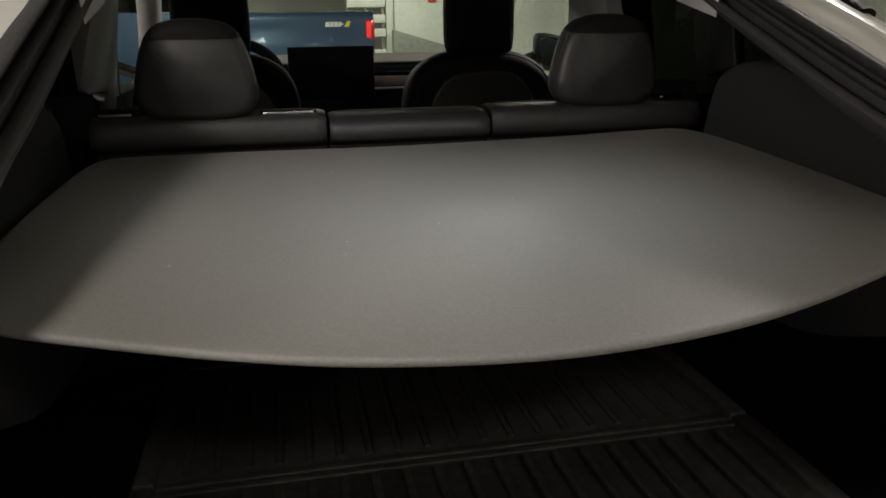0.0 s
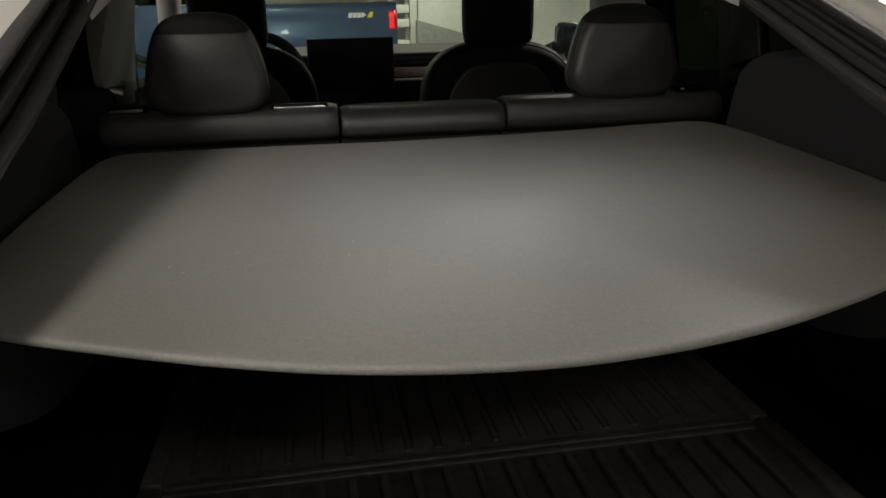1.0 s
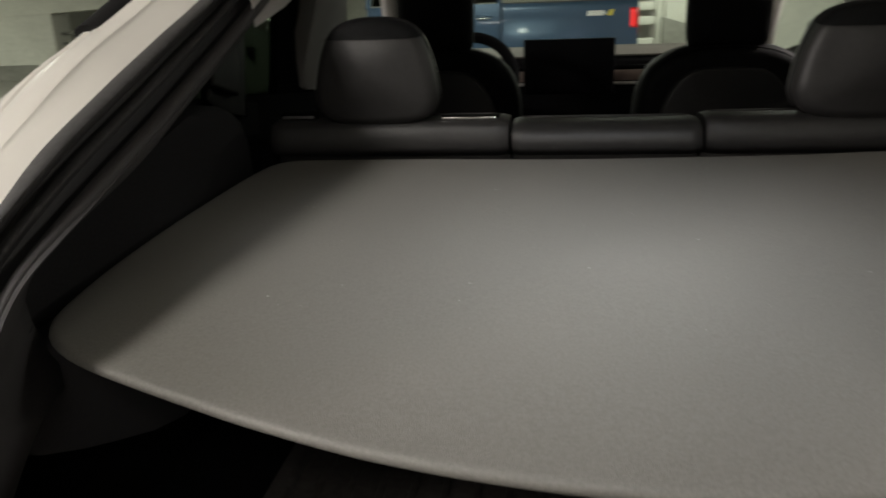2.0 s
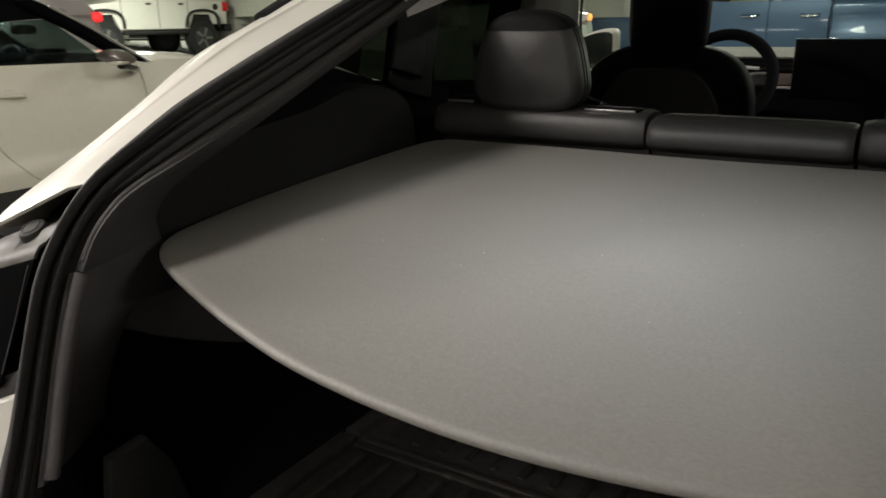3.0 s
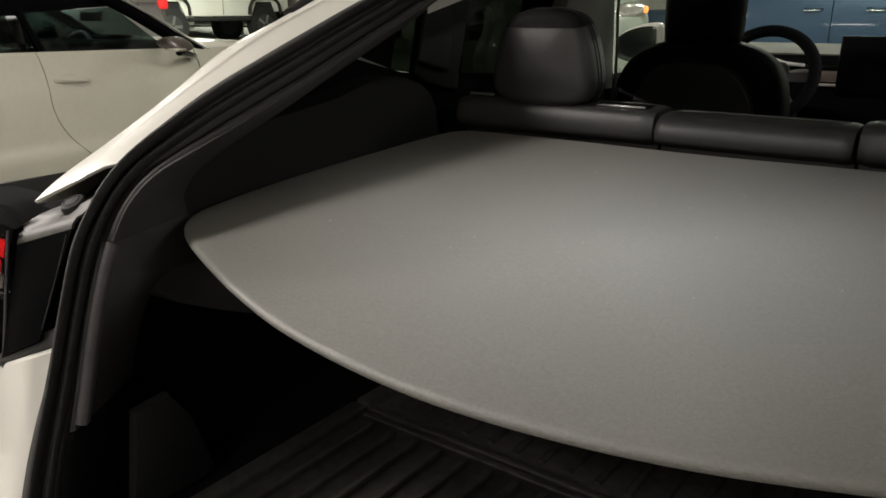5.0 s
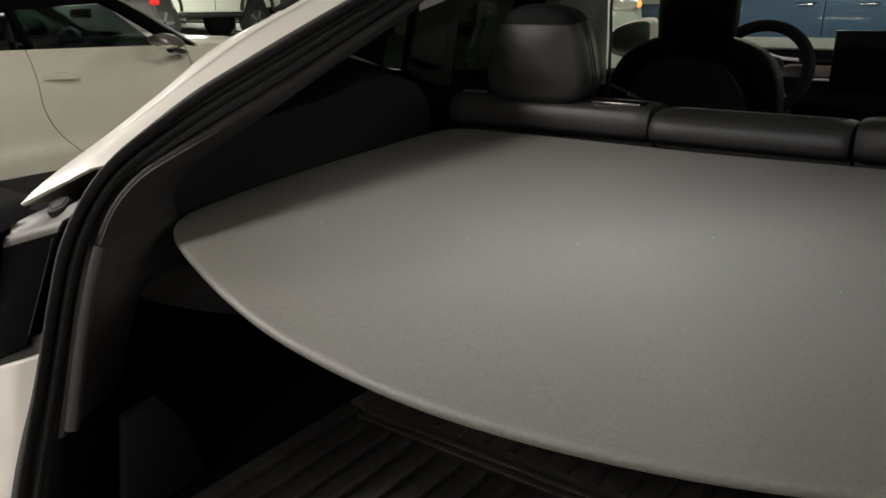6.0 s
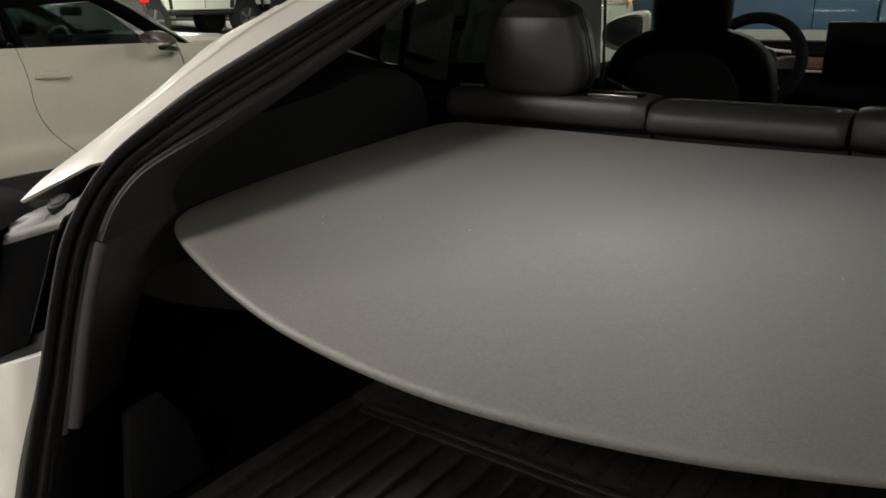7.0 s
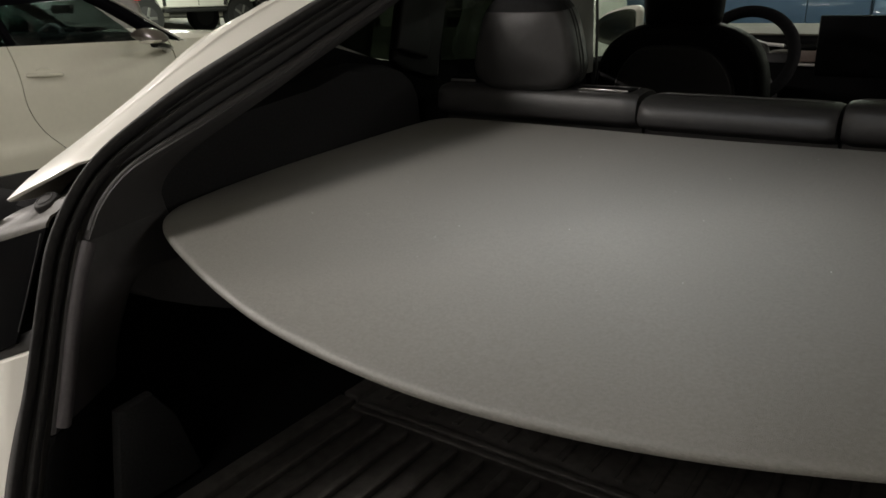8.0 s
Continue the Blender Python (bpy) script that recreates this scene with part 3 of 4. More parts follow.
    part("headliner_end", prism(tip, "x", s * .4962, s * .4985, 0.0005), LINER, car, "pale grey headliner end piece")
    # outside mirror
    pod = [(.905, 1.02), (.900, 1.125), (.912, 1.160), (.98, 1.157), (1.06, 1.130), (1.096, 1.090), (1.086, 1.02), (1.01, .995), (.94, .995)]
    mir = part("door_mirror", pillow([(s * u, v) for u, v in pod], 1.98, 2.055, 0.03, 0.008), PAINT if s < 0 else GLOSS, car, "door mirror housing")
    inset = [(1.006 + (u - 1.0) * .90, 1.072 + (v - 1.078) * .90) for u, v in pod]
    part("mirror_glass", pillow([(s * u, v) for u, v in inset], 1.970, 1.988, 0.006), MIRROR, mir, "mirror glass")
    part("mirror_foot", tube([(s * .82, 2.05, 1.02), (s * .92, 2.05, 1.06)], 0.025, 0.015, n=8, up=(0, 1, 0)), GLOSS, mir)

# floor, roof, bonnet, tailgate, windscreen
part("cabin_floor", rbox(-.80, .80, -.90, 2.6, .30, .56, 0.01), CARPET, car, "black cabin and trunk floor")
part("trunk_floor", rbox(-.66, .66, -.84, .03, .562, .592, 0.004), CARPET, car, "black carpeted trunk floor")
part("rear_sill", rbox(-.62, .62, -.95, -.845, .50, .63, 0.02, 3), PLASTIC, car, "black plastic load sill")
part("rear_bumper", rbox(-.90, .90, -1.02, -.90, .35, .60, 0.04, 4), PAINT, car, "white painted rear bumper")
part("roof_glass", rbox(-.52, .52, .14, 1.53, 1.49, 1.496, 0.001), ROOF_GLASS, car, "dark tinted glass roof")
for a in ((-.62, -.52, .12, 1.55), (.52, .62, .12, 1.55), (-.518, .518, .10, .16), (-.518, .518, 1.50, 1.56)):
    part("roof_frame", rbox(*a, 1.47, 1.52, 0.015, 3), PAINT, car, "white painted roof frame")
    part("headliner", rbox(*a, 1.445, 1.466, 0.006), LINER, car, "pale grey headliner edge")
# raised tailgate, out of view; rear edge and side droop shaped to shade the shelf
GATE = ((.13, 1.53), (-.08, 1.66), (-.30, 1.80), (-.58, 1.94), (-.74, 1.98), (-.88, 1.97), (-1.02, 1.90), (-1.10, 1.83))


def gate_sheet(xs, rows):
    return loft([[Vector((x, y, z - 0.24 * (abs(x) / .57) ** 3)) for x in xs] for y, z in rows], loop=False)


tailgate = part("tailgate", join(solid(gate_sheet((-.57, -.50, -.44), GATE), 0.04), solid(gate_sheet((.44, .50, .57), GATE), 0.04), solid(gate_sheet((-.44, -.2, 0, .2, .44), GATE[4:]), 0.04)), PAINT, car, "white raised tailgate frame")
part("tailgate_glass", solid(gate_sheet((-.44, -.2, 0, .2, .44), GATE[:5]), 0.005), HATCH_GLASS, tailgate, "dark tailgate window")
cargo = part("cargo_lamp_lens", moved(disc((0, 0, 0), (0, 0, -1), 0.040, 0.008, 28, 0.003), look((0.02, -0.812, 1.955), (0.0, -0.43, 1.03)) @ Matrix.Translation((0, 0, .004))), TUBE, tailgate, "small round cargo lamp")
for s in (-1, 1):
    part("roof_rail", solid(loft([[Vector((s * x, y, z)) for y in (-.05, .1, .5, 1.0, 1.4, 1.62)] for x, z in ((.60, 1.51), (.68, 1.50), (.745, 1.46), (.765, 1.40))], loop=False), 0.02), PAINT, car, "white painted roof side")
shield = loft([[Vector((x, y + 0.10 * (1 - (x / .75) ** 2), z)) for x in (-.76, -.5, -.25, 0, .25, .5, .76)] for y, z in ((2.42, 1.04), (1.95, 1.26), (1.50, 1.46))], loop=False)
part("windscreen", solid(shield, 0.004), GLASS, car, "clear windscreen").visible_shadow = False
hood = []
for y, z in ((2.62, 1.020), (2.85, 1.040), (3.1, 1.035), (3.4, .985), (3.62, .90), (3.72, .78), (3.74, .45)):
    hood.append([Vector((x, y - 0.25 * (abs(x) / .9) ** 3, z - 0.10 * (abs(x) / .9) ** 4)) for x in [-.9 + 1.8 * k / 16 for k in range(17)]])
part("bonnet", solid(loft(hood, loop=False), 0.01), PAINT, car, "white painted bonnet")
for x in (-.82, .82):
    for y in (-.15, 2.75):
        wheel = part("wheel", disc((x - (0.0 if x > 0 else 0.12), y, .355), (1, 0, 0), .355, .12, 40, 0.03), TYRE, car, "black tyre")
        part("wheel_rim", disc((x - (-0.08 if x > 0 else 0.125), y, .355), (1, 0, 0), .24, .045, 32, 0.01), ALLOY, wheel)
for s in (-1, 1):
    part("front_wing", rbox(min(s * .84, s * .92), max(s * .84, s * .92), 2.2, 3.6, .45, .93, 0.03, 3), PAINT, car, "white painted front wing")

# dashboard, screen, steering wheel
dash = part("dashboard", rbox(-.76, .76, 2.09, 2.58, .62, 1.040, 0.03, 4), LINING, car, "black dashboard with a brown inlay")
part("dash_top", prism([(2.10, 1.041), (2.10, 1.047), (2.30, 1.058), (2.55, 1.067), (2.61, 1.066), (2.61, 1.041)], "x", -.74, .74, 0.003), DASH_TOP, dash, "brown-grey dashboard pad")
part("inlay", rbox(-.30, .74, 2.072, 2.092, .942, .985, 0.004), WOODGREY, dash, "brown inlay strip")
part("inlay_strip", rbox(-.30, .74, 2.068, 2.092, .926, .937, 0.003), SILVER, dash, "silver strip")
part("air_vent", rbox(-.70, .70, 2.076, 2.092, .992, 1.008, 0.003), GLOSS, dash, "dark slot vent")
part("vent_edge", tube(curve([(-.58, 2.12, 1.030), (-.51, 2.08, 1.030), (-.46, 2.072, 1.024), (-.41, 2.066, 1.010), (-.34, 2.066, 1.004)], 16), .007, n=6), HOUSING, dash, "bright curved vent edge")
screen = thing("touchscreen", "dark switched-off touchscreen standing at the dashboard", "screen")
part("display", rbox(-.199, .161, 1.925, 1.940, .905, 1.121, 0.005, 3), BLACKOUT, screen)
part("screen_back", rbox(-.14, .10, 1.941, 1.958, .93, 1.09, 0.006), PLASTIC, screen)
part("screen_arm", rbox(-.05, .01, 1.956, 2.055, .97, 1.03, 0.01), PLASTIC, screen)
wheel = thing("steering_wheel", "black leather steering wheel with dark spokes", "steering wheel", at=pose(-.388, 1.66, .992, -24, 0, 0))
part("wheel_rim", tube([(0.164 * math.cos(a), 0, 0.164 * math.sin(a)) for a in [2 * math.pi * k / 48 for k in range(48)]], 0.021, 0.019, n=10, up=(0, 1, 0), closed=True), LINING, wheel)
part("hub", pillow([(-.07, -.05), (-.07, .045), (0, .06), (.07, .045), (.07, -.05), (0, -.07)], 0.0, 0.05, 0.02), PLASTIC, wheel)
for a in (0, 180, 270):
    part("spoke", moved(rbox(0.05, 0.165, 0.008, 0.026, -0.018, 0.018, 0.006), Matrix.Rotation(radians(-a), 4, "Y")), PLASTIC, wheel)
part("column", tube([(0, 0.05, 0), (0, 0.45, 0)], 0.045, n=12), PLASTIC, wheel)
part("stalk", tube(curve([(0.03, .06, .02), (0.09, .07, .045), (0.16, .075, .045)], 8), 0.007, n=8, up=(0, 1, 0)), SILVER, wheel)

# ---- rear seat ----
rear = thing("rear_seat", "black leatherette rear bench with three backrest sections", "car seat")


def section(x0, x1, top, bulge):
    """One backrest section with a full rolled top."""
    rings = []
    n = 30
    for k in range(n + 1):
        f = k / n
        x = x0 + (x1 - x0) * f
        edge = min(f, 1 - f) * (x1 - x0)
        e = min(1.0, edge / 0.013)
        pinch = math.sqrt(max(0.0, 1 - (1 - e) ** 2))
        ring = []
        prof = [(0.034, .62), (0.034, .85), (0.033, .996), (0.018, 1.000), (0.003 - bulge * .8, 1.006), (-0.004 - bulge, 1.014), (-0.005 - bulge, 1.026), (0.000 - bulge * .6, top - .013), (0.009, top - .0045), (0.024, top - .0015), (0.05, top + .001), (0.085, top - .001), (0.115, top - .014), (0.13, top - .05), (0.12, .9), (0.11, .62)]
        cy, cz = 0.06, top - 0.03
        for y, z in prof:
            dy, dz = y - cy, z - cz
            g = 0.91 + 0.09 * pinch
            ring.append(Vector((x, cy + dy * g, cz + dz * (g if dz > -0.1 else 1))))
        rings.append(ring)
    return loft(rings)


part("backrest", section(-.552, -.1535, 1.060, 0.0), LEATHER, rear, "left backrest section", angle=50)
part("backrest", section(-.1475, .1475, 1.054, 0.008), LEATHER, rear, "narrow middle backrest section", angle=50)
part("backrest", section(.1535, .578, 1.060, 0.0), LEATHER, rear, "right backrest section", angle=50)
for a, b, z in ((-.54, -.165, 1.0605), (-.136, .136, 1.0545), (.165, .565, 1.0605)):
    part("piping", tube(curve([(a, .066, z - .006), (a + .012, .064, z), ((a + b) / 2, .062, z + .0008), (b - .012, .064, z), (b, .066, z - .006)], 24), .0022, n=8), LEATHER, rear, "sewn edge along the backrest top")
for x in (-.1505, .1505):
    part("gap_board", rbox(x - .012, x + .012, .05, .11, .6, 1.03, 0.003), CARPET, rear)
for a, b in ((-.55, -.156), (-.145, .145), (.156, .575)):
    part("back_carpet", rbox(a, b, .024, .031, .60, .965, 0.003), CARPET, rear, "black carpet on the seat back")
part("seat_cushion", rbox(-.66, .66, .13, .62, .50, .72, 0.05, 4), LEATHER, rear, "black bench cushion")
part("bolster", rbox(-.68, -.556, .04, .18, .55, 1.02, 0.035, 4), LINING, rear)
part("bolster", rbox(.582, .69, .04, .18, .55, 1.02, 0.035, 4), LINING, rear)


def headrest(parent, cx, back, out, depth, mat):
    pts = [(cx + u, v) for u, v in out]
    def cut(upper):
        bm = pillow(pts, back, back + depth, 0.026, 0.013, 72)
        bmesh.ops.bisect_plane(bm, geom=bm.verts[:] + bm.edges[:] + bm.faces[:], plane_co=(0, back, 1.189), plane_no=(0, -0.12, 1), clear_outer=not upper, clear_inner=upper)
        return bm
    body = part("headrest", cut(False), LEATHER, parent, "padded black headrest", angle=70)
    # shade on the headrest top is put into a darker material, with a thin edge line
    part("shaded_top", cut(True), mat, body, "headrest top in a darker black that stands for shade", angle=70)
    part("shade_edge", tube(curve([(cx - .0785, back + .012, 1.1895), (cx - .05, back - .0045, 1.1885), (cx, back - .0075, 1.188), (cx + .05, back - .0045, 1.1885), (cx + .0785, back + .012, 1.1895)], 24), 0.0006, n=6), DARK_LEATHER, body, "sewn seam")
    for depth_at in (.034, .046):
        loop = curve([(u * 0.998 + cx * 0.002, back + depth_at, v) for u, v in pts], 64, closed=True)
        m = sum(loop, Vector()) / len(loop)
        part("piping", tube([m + (q - m) * 1.003 for q in loop], 0.0014, n=6, up=(0, 1, 0), closed=True), DARK_LEATHER, body, "sewn seam")
    for dx in (-.045, .045):
        part("post", tube([(cx + dx, back + depth * .55, min(v for _, v in out) - .07), (cx + dx, back + depth * .55, min(v for _, v in out) + .02)], 0.006, n=8, up=(0, 1, 0)), CHROME, body)
    return body


SIDE = [(.045, 1.0515), (.078, 1.058), (.098, 1.071), (.107, 1.091), (.1055, 1.112), (.101, 1.135), (.0955, 1.157), (.088, 1.178), (.077, 1.198), (.059, 1.2125), (.030, 1.2205)]
SIDE = [(u * .965, v) for u, v in SIDE]
HEAD = [(0, 1.0495)] + SIDE + [(0, 1.222)] + [(-u, v) for u, v in reversed(SIDE)]
headrest(rear, -.371, -0.004, HEAD, .086, SEAT_BLACK)
headrest(rear, .384, -0.004, HEAD, .086, SEAT_BLACK)
# release plates and belt guides on the seat tops
plate = part("release_plate", rbox(-.268, -.170, .020, .056, 1.0595, 1.0625, 0.0015), LINING, rear, "black release flap with a bright metal edge")
part("metal_edge", rbox(-.263, -.174, .0165, .0195, 1.0585, 1.0625, 0.0006), CHROME, plate, "bright metal edge")
guide = part("belt_guide", rbox(-.545, -.478, .035, .095, 1.058, 1.070, 0.005), LINING, rear, "charcoal belt guide")
part("guide_edge", rbox(-.54, -.485, .030, .0345, 1.061, 1.066, 0.001), ALLOY, guide)
guide = part("belt_guide", rbox(.500, .560, .035, .095, 1.058, 1.071, 0.006), LINING, rear, "charcoal belt guide")
part("guide_edge", rbox(.503, .512, .028, .034, 1.060, 1.067, 0.002), CHROME, guide)

# ---- front seats ----
SHOULDER = [(-.25, .40), (-.255, .80), (-.248, .955), (-.236, 1.02), (-.20, 1.078), (-.12, 1.118), (0, 1.130), (.12, 1.118), (.20, 1.078), (.236, 1.02), (.248, .955), (.255, .80), (.25, .40)]
FHEAD = [(-.085, 1.115), (-.108, 1.14), (-.112, 1.22), (-.108, 1.30), (-.08, 1.355), (0, 1.375), (.08, 1.355), (.108, 1.30), (.112, 1.22), (.108, 1.14), (.085, 1.115)]
PANEL = [(-.17, .55), (-.18, .88), (-.165, .98), (-.115, 1.045), (-.06, 1.062), (.06, 1.062), (.115, 1.045), (.165, .98), (.18, .88), (.17, .55)]
front = thing("front_seat", "black leatherette front seat with a tall headrest", "car seat", "front seats", at=pose(-.422, 1.0, 0.006))
part("backrest", pillow(SHOULDER, 0.0, .14, 0.05, 0.0, 72), SEAT_BLACK, front, angle=70)
part("headrest", pillow(FHEAD, 0.01, .10, 0.035, 0.006), SEAT_BLACK, front, angle=70)
part("back_panel", pillow(PANEL, -.012, .02, 0.012, 0.006, 60), LEATHER, front, "raised seat back panel", angle=60)
part("piping", tube(curve([(u * .965, 0.006, v - .012) for u, v in SHOULDER[1:-1]], 60), 0.0025, n=6, up=(0, 1, 0)), SEAT_BLACK, front)
part("seat_cushion", rbox(-.26, .26, .10, .58, .40, .58, 0.05, 3), DARK_LEATHER, front)
copy_thing(front, pose(.396, 1.0, 0))

# belt hanging at the left pillar
belt = thing("seat_belt", "thin black seat belt hanging at the door pillar", "seat belt")
part("webbing", tube(curve([(-.668, 1.03, 1.36), (-.694, 1.065, 1.23), (-.703, 1.095, 1.12), (-.714, 1.13, .98), (-.71, 1.2, .62)], 20), 0.012, 0.002, n=8, up=(1, 0, 0)), RUBBER, belt)
part("belt_anchor", rbox(-.685, -.650, 1.005, 1.045, 1.34, 1.40, 0.008), PLASTIC, belt)
part("belt_reel", rbox(-.735, -.675, 1.15, 1.25, .52, .63, 0.01), PLASTIC, belt)

# ---- parcel shelf (cargo cover) ----
cover = thing("cargo_cover", "grey leatherette parcel shelf with a curved rear edge", "cargo cover", at=pose(0, 0, 1.0, 3.6, 0, 0))
half = [(0, -.822), (.10, -.815), (.20, -.797), (.29, -.770), (.35, -.748), (.40, -.728), (.45, -.7065), (.487, -.688), (.513, -.671), (.533, -.653), (.547, -.633), (.557, -.608), (.564, -.56), (.569, -.50), (.571, -.42), (.569, -.30), (.561, -.15), (.553, -.08), (.544, -.040), (.522, -.014), (.48, -.008), (.3, -.006), (0, -.006)]
outline = [Vector((x, y, 0)) for x, y in half] + [Vector((-x, y, 0)) for x, y in half[-2:0:-1]]
edge = curve(outline, 200, closed=True)
center = Vector((0, -.40, 0))


def sag(p):
    lift = 0.012 * max(0.0, p.x / .56) ** 1.5 - 0.006 * max(0.0, 1 - (p.x / .52) ** 2) * max(0.0, (-p.y - .25) / .57) ** 2
    return lift + 0.0012 * noise.noise(Vector((p.x * 5, p.y * 5, 0.3)))


rings = []
T = 0.0095
for f in (0.02, 0.15, 0.3, 0.45, 0.6, 0.72, 0.83, 0.90, 0.93):
    rings.append([center + (q - center) * f for q in edge])
for ins, z in ((.0150, 0), (.0115, -.0002), (.0088, -.0009), (.0070, -.0022), (.0060, -.0040), (.0057, -.0060), (.0064, -.0080), (.0095, -T)):
    rings.append([q + (center - q).normalized() * ins + Vector((0, 0, z)) for q in edge])
for f in (0.93, 0.8, 0.5, 0.02):
    rings.append([center + (q - center) * f + Vector((0, 0, -T)) for q in edge])
rings = [[q + Vector((0, 0, sag(q))) for q in r] for r in rings]
part("shelf_board", loft(rings), COVER, cover, angle=70)
for x in (-.50, .50):
    part("support_pin", rbox(x - .02, x + .02, -.34, -.30, -.05, -.0125, 0.004), PLASTIC, cover)

# ---- rubber cargo mats ----
def cargo_mat(label, y0, y1, ribs, step, first, top):
    mat = thing("cargo_mat", label, "floor mat", "trunk mats")
    part("mat_base", rbox(-.460, .460, y0, y1, .593, .598, 0.002), MAT_RUBBER, mat)
    for a in ((-.466, -.436, y0, y1), (.436, .466, y0, y1)):
        part("border", rbox(*a, .594, .610, 0.004), MAT_RUBBER, mat)
    for a in ((-.435, .435, y0, y0 + .012), (-.435, .435, y1 - .012, y1)):
        part("border", rbox(*a, .594, .6015, 0.002), MAT_RUBBER, mat)
    base = None
    for k in range(ribs):
        x = first + k * step
        if base is None:
            base = part("rib", rbox(-.0058, .0058, y0 + .03, y1 - .030, .5975, top, 0.0028, 3), MAT_RUBBER, mat)
            base.location.x = x
        else:
            ob = new("rib", base.data)
            ob.parent = mat
            ob.location.x = x
    return mat


cargo_mat("black ribbed rubber cargo mat by the sill", -.842, -.414, 19, .0439, -.3995, .6085)
cargo_mat("black ribbed rubber cargo mat under the shelf", -.408, -.01, 19, .0439, -.3995, .6008)

# ---- pale dust specks ----
rng = random.Random(7)


def dust(count, area, size):
    """Scattered crumbs of pale dust on the shelf, each a small uneven cone."""
    x0, x1, y0, y1 = area
    for _ in range(count):
        x, y = rng.uniform(x0, x1), rng.uniform(y0, y1)
        r = rng.uniform(size * .5, size)
        p = Vector((x, y, sag(Vector((x, y, 0)))))
        bm = bmesh.new()
        v = [bm.verts.new(p + Vector((r * math.cos(a) * rng.uniform(.6, 1.2), r * math.sin(a), 0))) for a in (0, 1.3, 2.5, 3.8, 5.0)]
        t = bm.verts.new(p + Vector((0, 0, r * .6)))
        for k in range(5):
            bm.faces.new((v[k], v[(k + 1) % 5], t))
        bm.faces.new(v[::-1])
        part("dust_speck", bm, WHITEINK, cover)


dust(40, (-.48, .48, -.64, -.08), .0011)

# ---- neighbouring white hatchback ----
mate = thing("parked_hatchback", "parked off-white hatchback with a black roof", "car")


def seam_y(z):
    t = (1.02 - z) / 0.54
    return 0.585 + 0.012 * t + 0.24 * max(0.0, t - 0.35) ** 2 / 0.42


def flank(y, z):
    pts = [(.20, .10), (.40, .055), (.50, .030), (.56, .012), (.62, .020), (.75, .004), (.84, 0.0), (1.2, 0.0)]
    off = pts[-1][1]
    for (a, p), (b, q) in zip(pts, pts[1:]):
        if a <= z <= b:
            off = p + (q - p) * (z - a) / (b - a)
            break
    off += 1.7 * max(0.0, z - .84) ** 2
    off += 0.30 * max(0.0, y - 1.95) ** 2 + 0.10 * max(0.0, -1.0 - y) ** 2
    return -3.3 - off


def fall(y):
    """How far the belt line drops towards the front."""
    return 0.016 * max(0.0, y - .43) / .97


def flank_panel(name, ya, yb, za, zb, mat, label, nu=20, nv=24):
    rows = []
    for i in range(nv + 1):
        z = za + (zb - za) * i / nv
        y0, y1 = ya(z), yb(z)
        rows.append([Vector((flank(y0 + (y1 - y0) * k / nu, z), y0 + (y1 - y0) * k / nu, z - fall(y0 + (y1 - y0) * k / nu) * (z - .475) / .547 * (z > .475))) for k in range(nu + 1)])
    return part(name, solid(loft(rows, loop=False), 0.012), mat, mate, label, angle=50)


front_door = flank_panel("front_door", lambda z: seam_y(z) + .0025, lambda z: 1.44, .475, 1.036, CREAM, "off-white front door")
flank_panel("rear_door", lambda z: -.45, lambda z: seam_y(z) - .0025, .475, 1.036, CREAM, "off-white rear door")
flank_panel("rear_wing", lambda z: -1.6, lambda z: -.458, .475, 1.036, CREAM, "off-white rear wing")
flank_panel("front_wing", lambda z: 1.448, lambda z: 2.60, .475, 1.036, CREAM, "off-white front wing")
flank_panel("sill", lambda z: -1.6, lambda z: 2.5, .20, .470, PLASTIC, "black lower body cladding")
part("handle_dish", moved(pillow([(-.055, 0), (-.035, .027), (0, .033), (.035, .027), (.055, 0), (.035, -.024), (0, -.030), (-.035, -.024)], -.004, .004, .004, -.003), pose(-3.304, .708, .905, 0, 0, 90)), CREAM, front_door, "shallow handle recess")
part("door_handle", tube(curve([(-3.300, .622, .908), (-3.280, .650, .909), (-3.272, .705, .907), (-3.278, .765, .903), (-3.302, .790, .900)], 24), 0.011, 0.010, n=12), CREAM, front_door, "off-white door handle")
wing_mirror = part("wing_mirror", pillow([(-3.285, 1.056), (-3.262, 1.082), (-3.19, 1.094), (-3.115, 1.080), (-3.065, 1.040), (-3.115, 1.020), (-3.215, 1.028)], 1.16, 1.26, 0.035, 0.006), BROWNGREY, mate, "two-tone wing mirror")
part("mirror_stripe", pillow([(-3.19, 1.030), (-3.12, 1.040), (-3.057, 1.036), (-3.10, 1.022), (-3.17, 1.022)], 1.152, 1.20, 0.01), CREAM, wing_mirror, "off-white lower cap")
part("mirror_base", tube(curve([(-3.13, 1.20, 1.015), (-3.16, 1.28, 1.000), (-3.24, 1.36, .985), (-3.36, 1.42, .965)], 12), 0.026, 0.016, n=10), GLOSS, wing_mirror)
part("bonnet", solid(loft([[Vector((x, y - .15 * ((x + 4.16) / .8) ** 2, z - .05 * ((x + 4.16) / .8) ** 4)) for x in [-4.98 + 1.62 * k / 12 for k in range(13)]] for y, z in ((1.58, 1.050), (1.8, 1.062), (2.1, 1.040), (2.4, .97), (2.62, .83), (2.68, .5))], loop=False), 0.01), CREAM, mate, "off-white bonnet")
part("far_side", rbox(-5.06, -4.96, -1.6, 2.4, .3, 1.0, 0.03, 3), CREAM, mate)
part("cabin_floor", rbox(-4.95, -3.42, -1.6, 1.6, .25, .45, 0.01), CARPET, mate)
part("roof", rbox(-4.78, -3.56, -1.3, .62, 1.42, 1.50, 0.03, 3), CAR_BLACK, mate, "black painted roof")
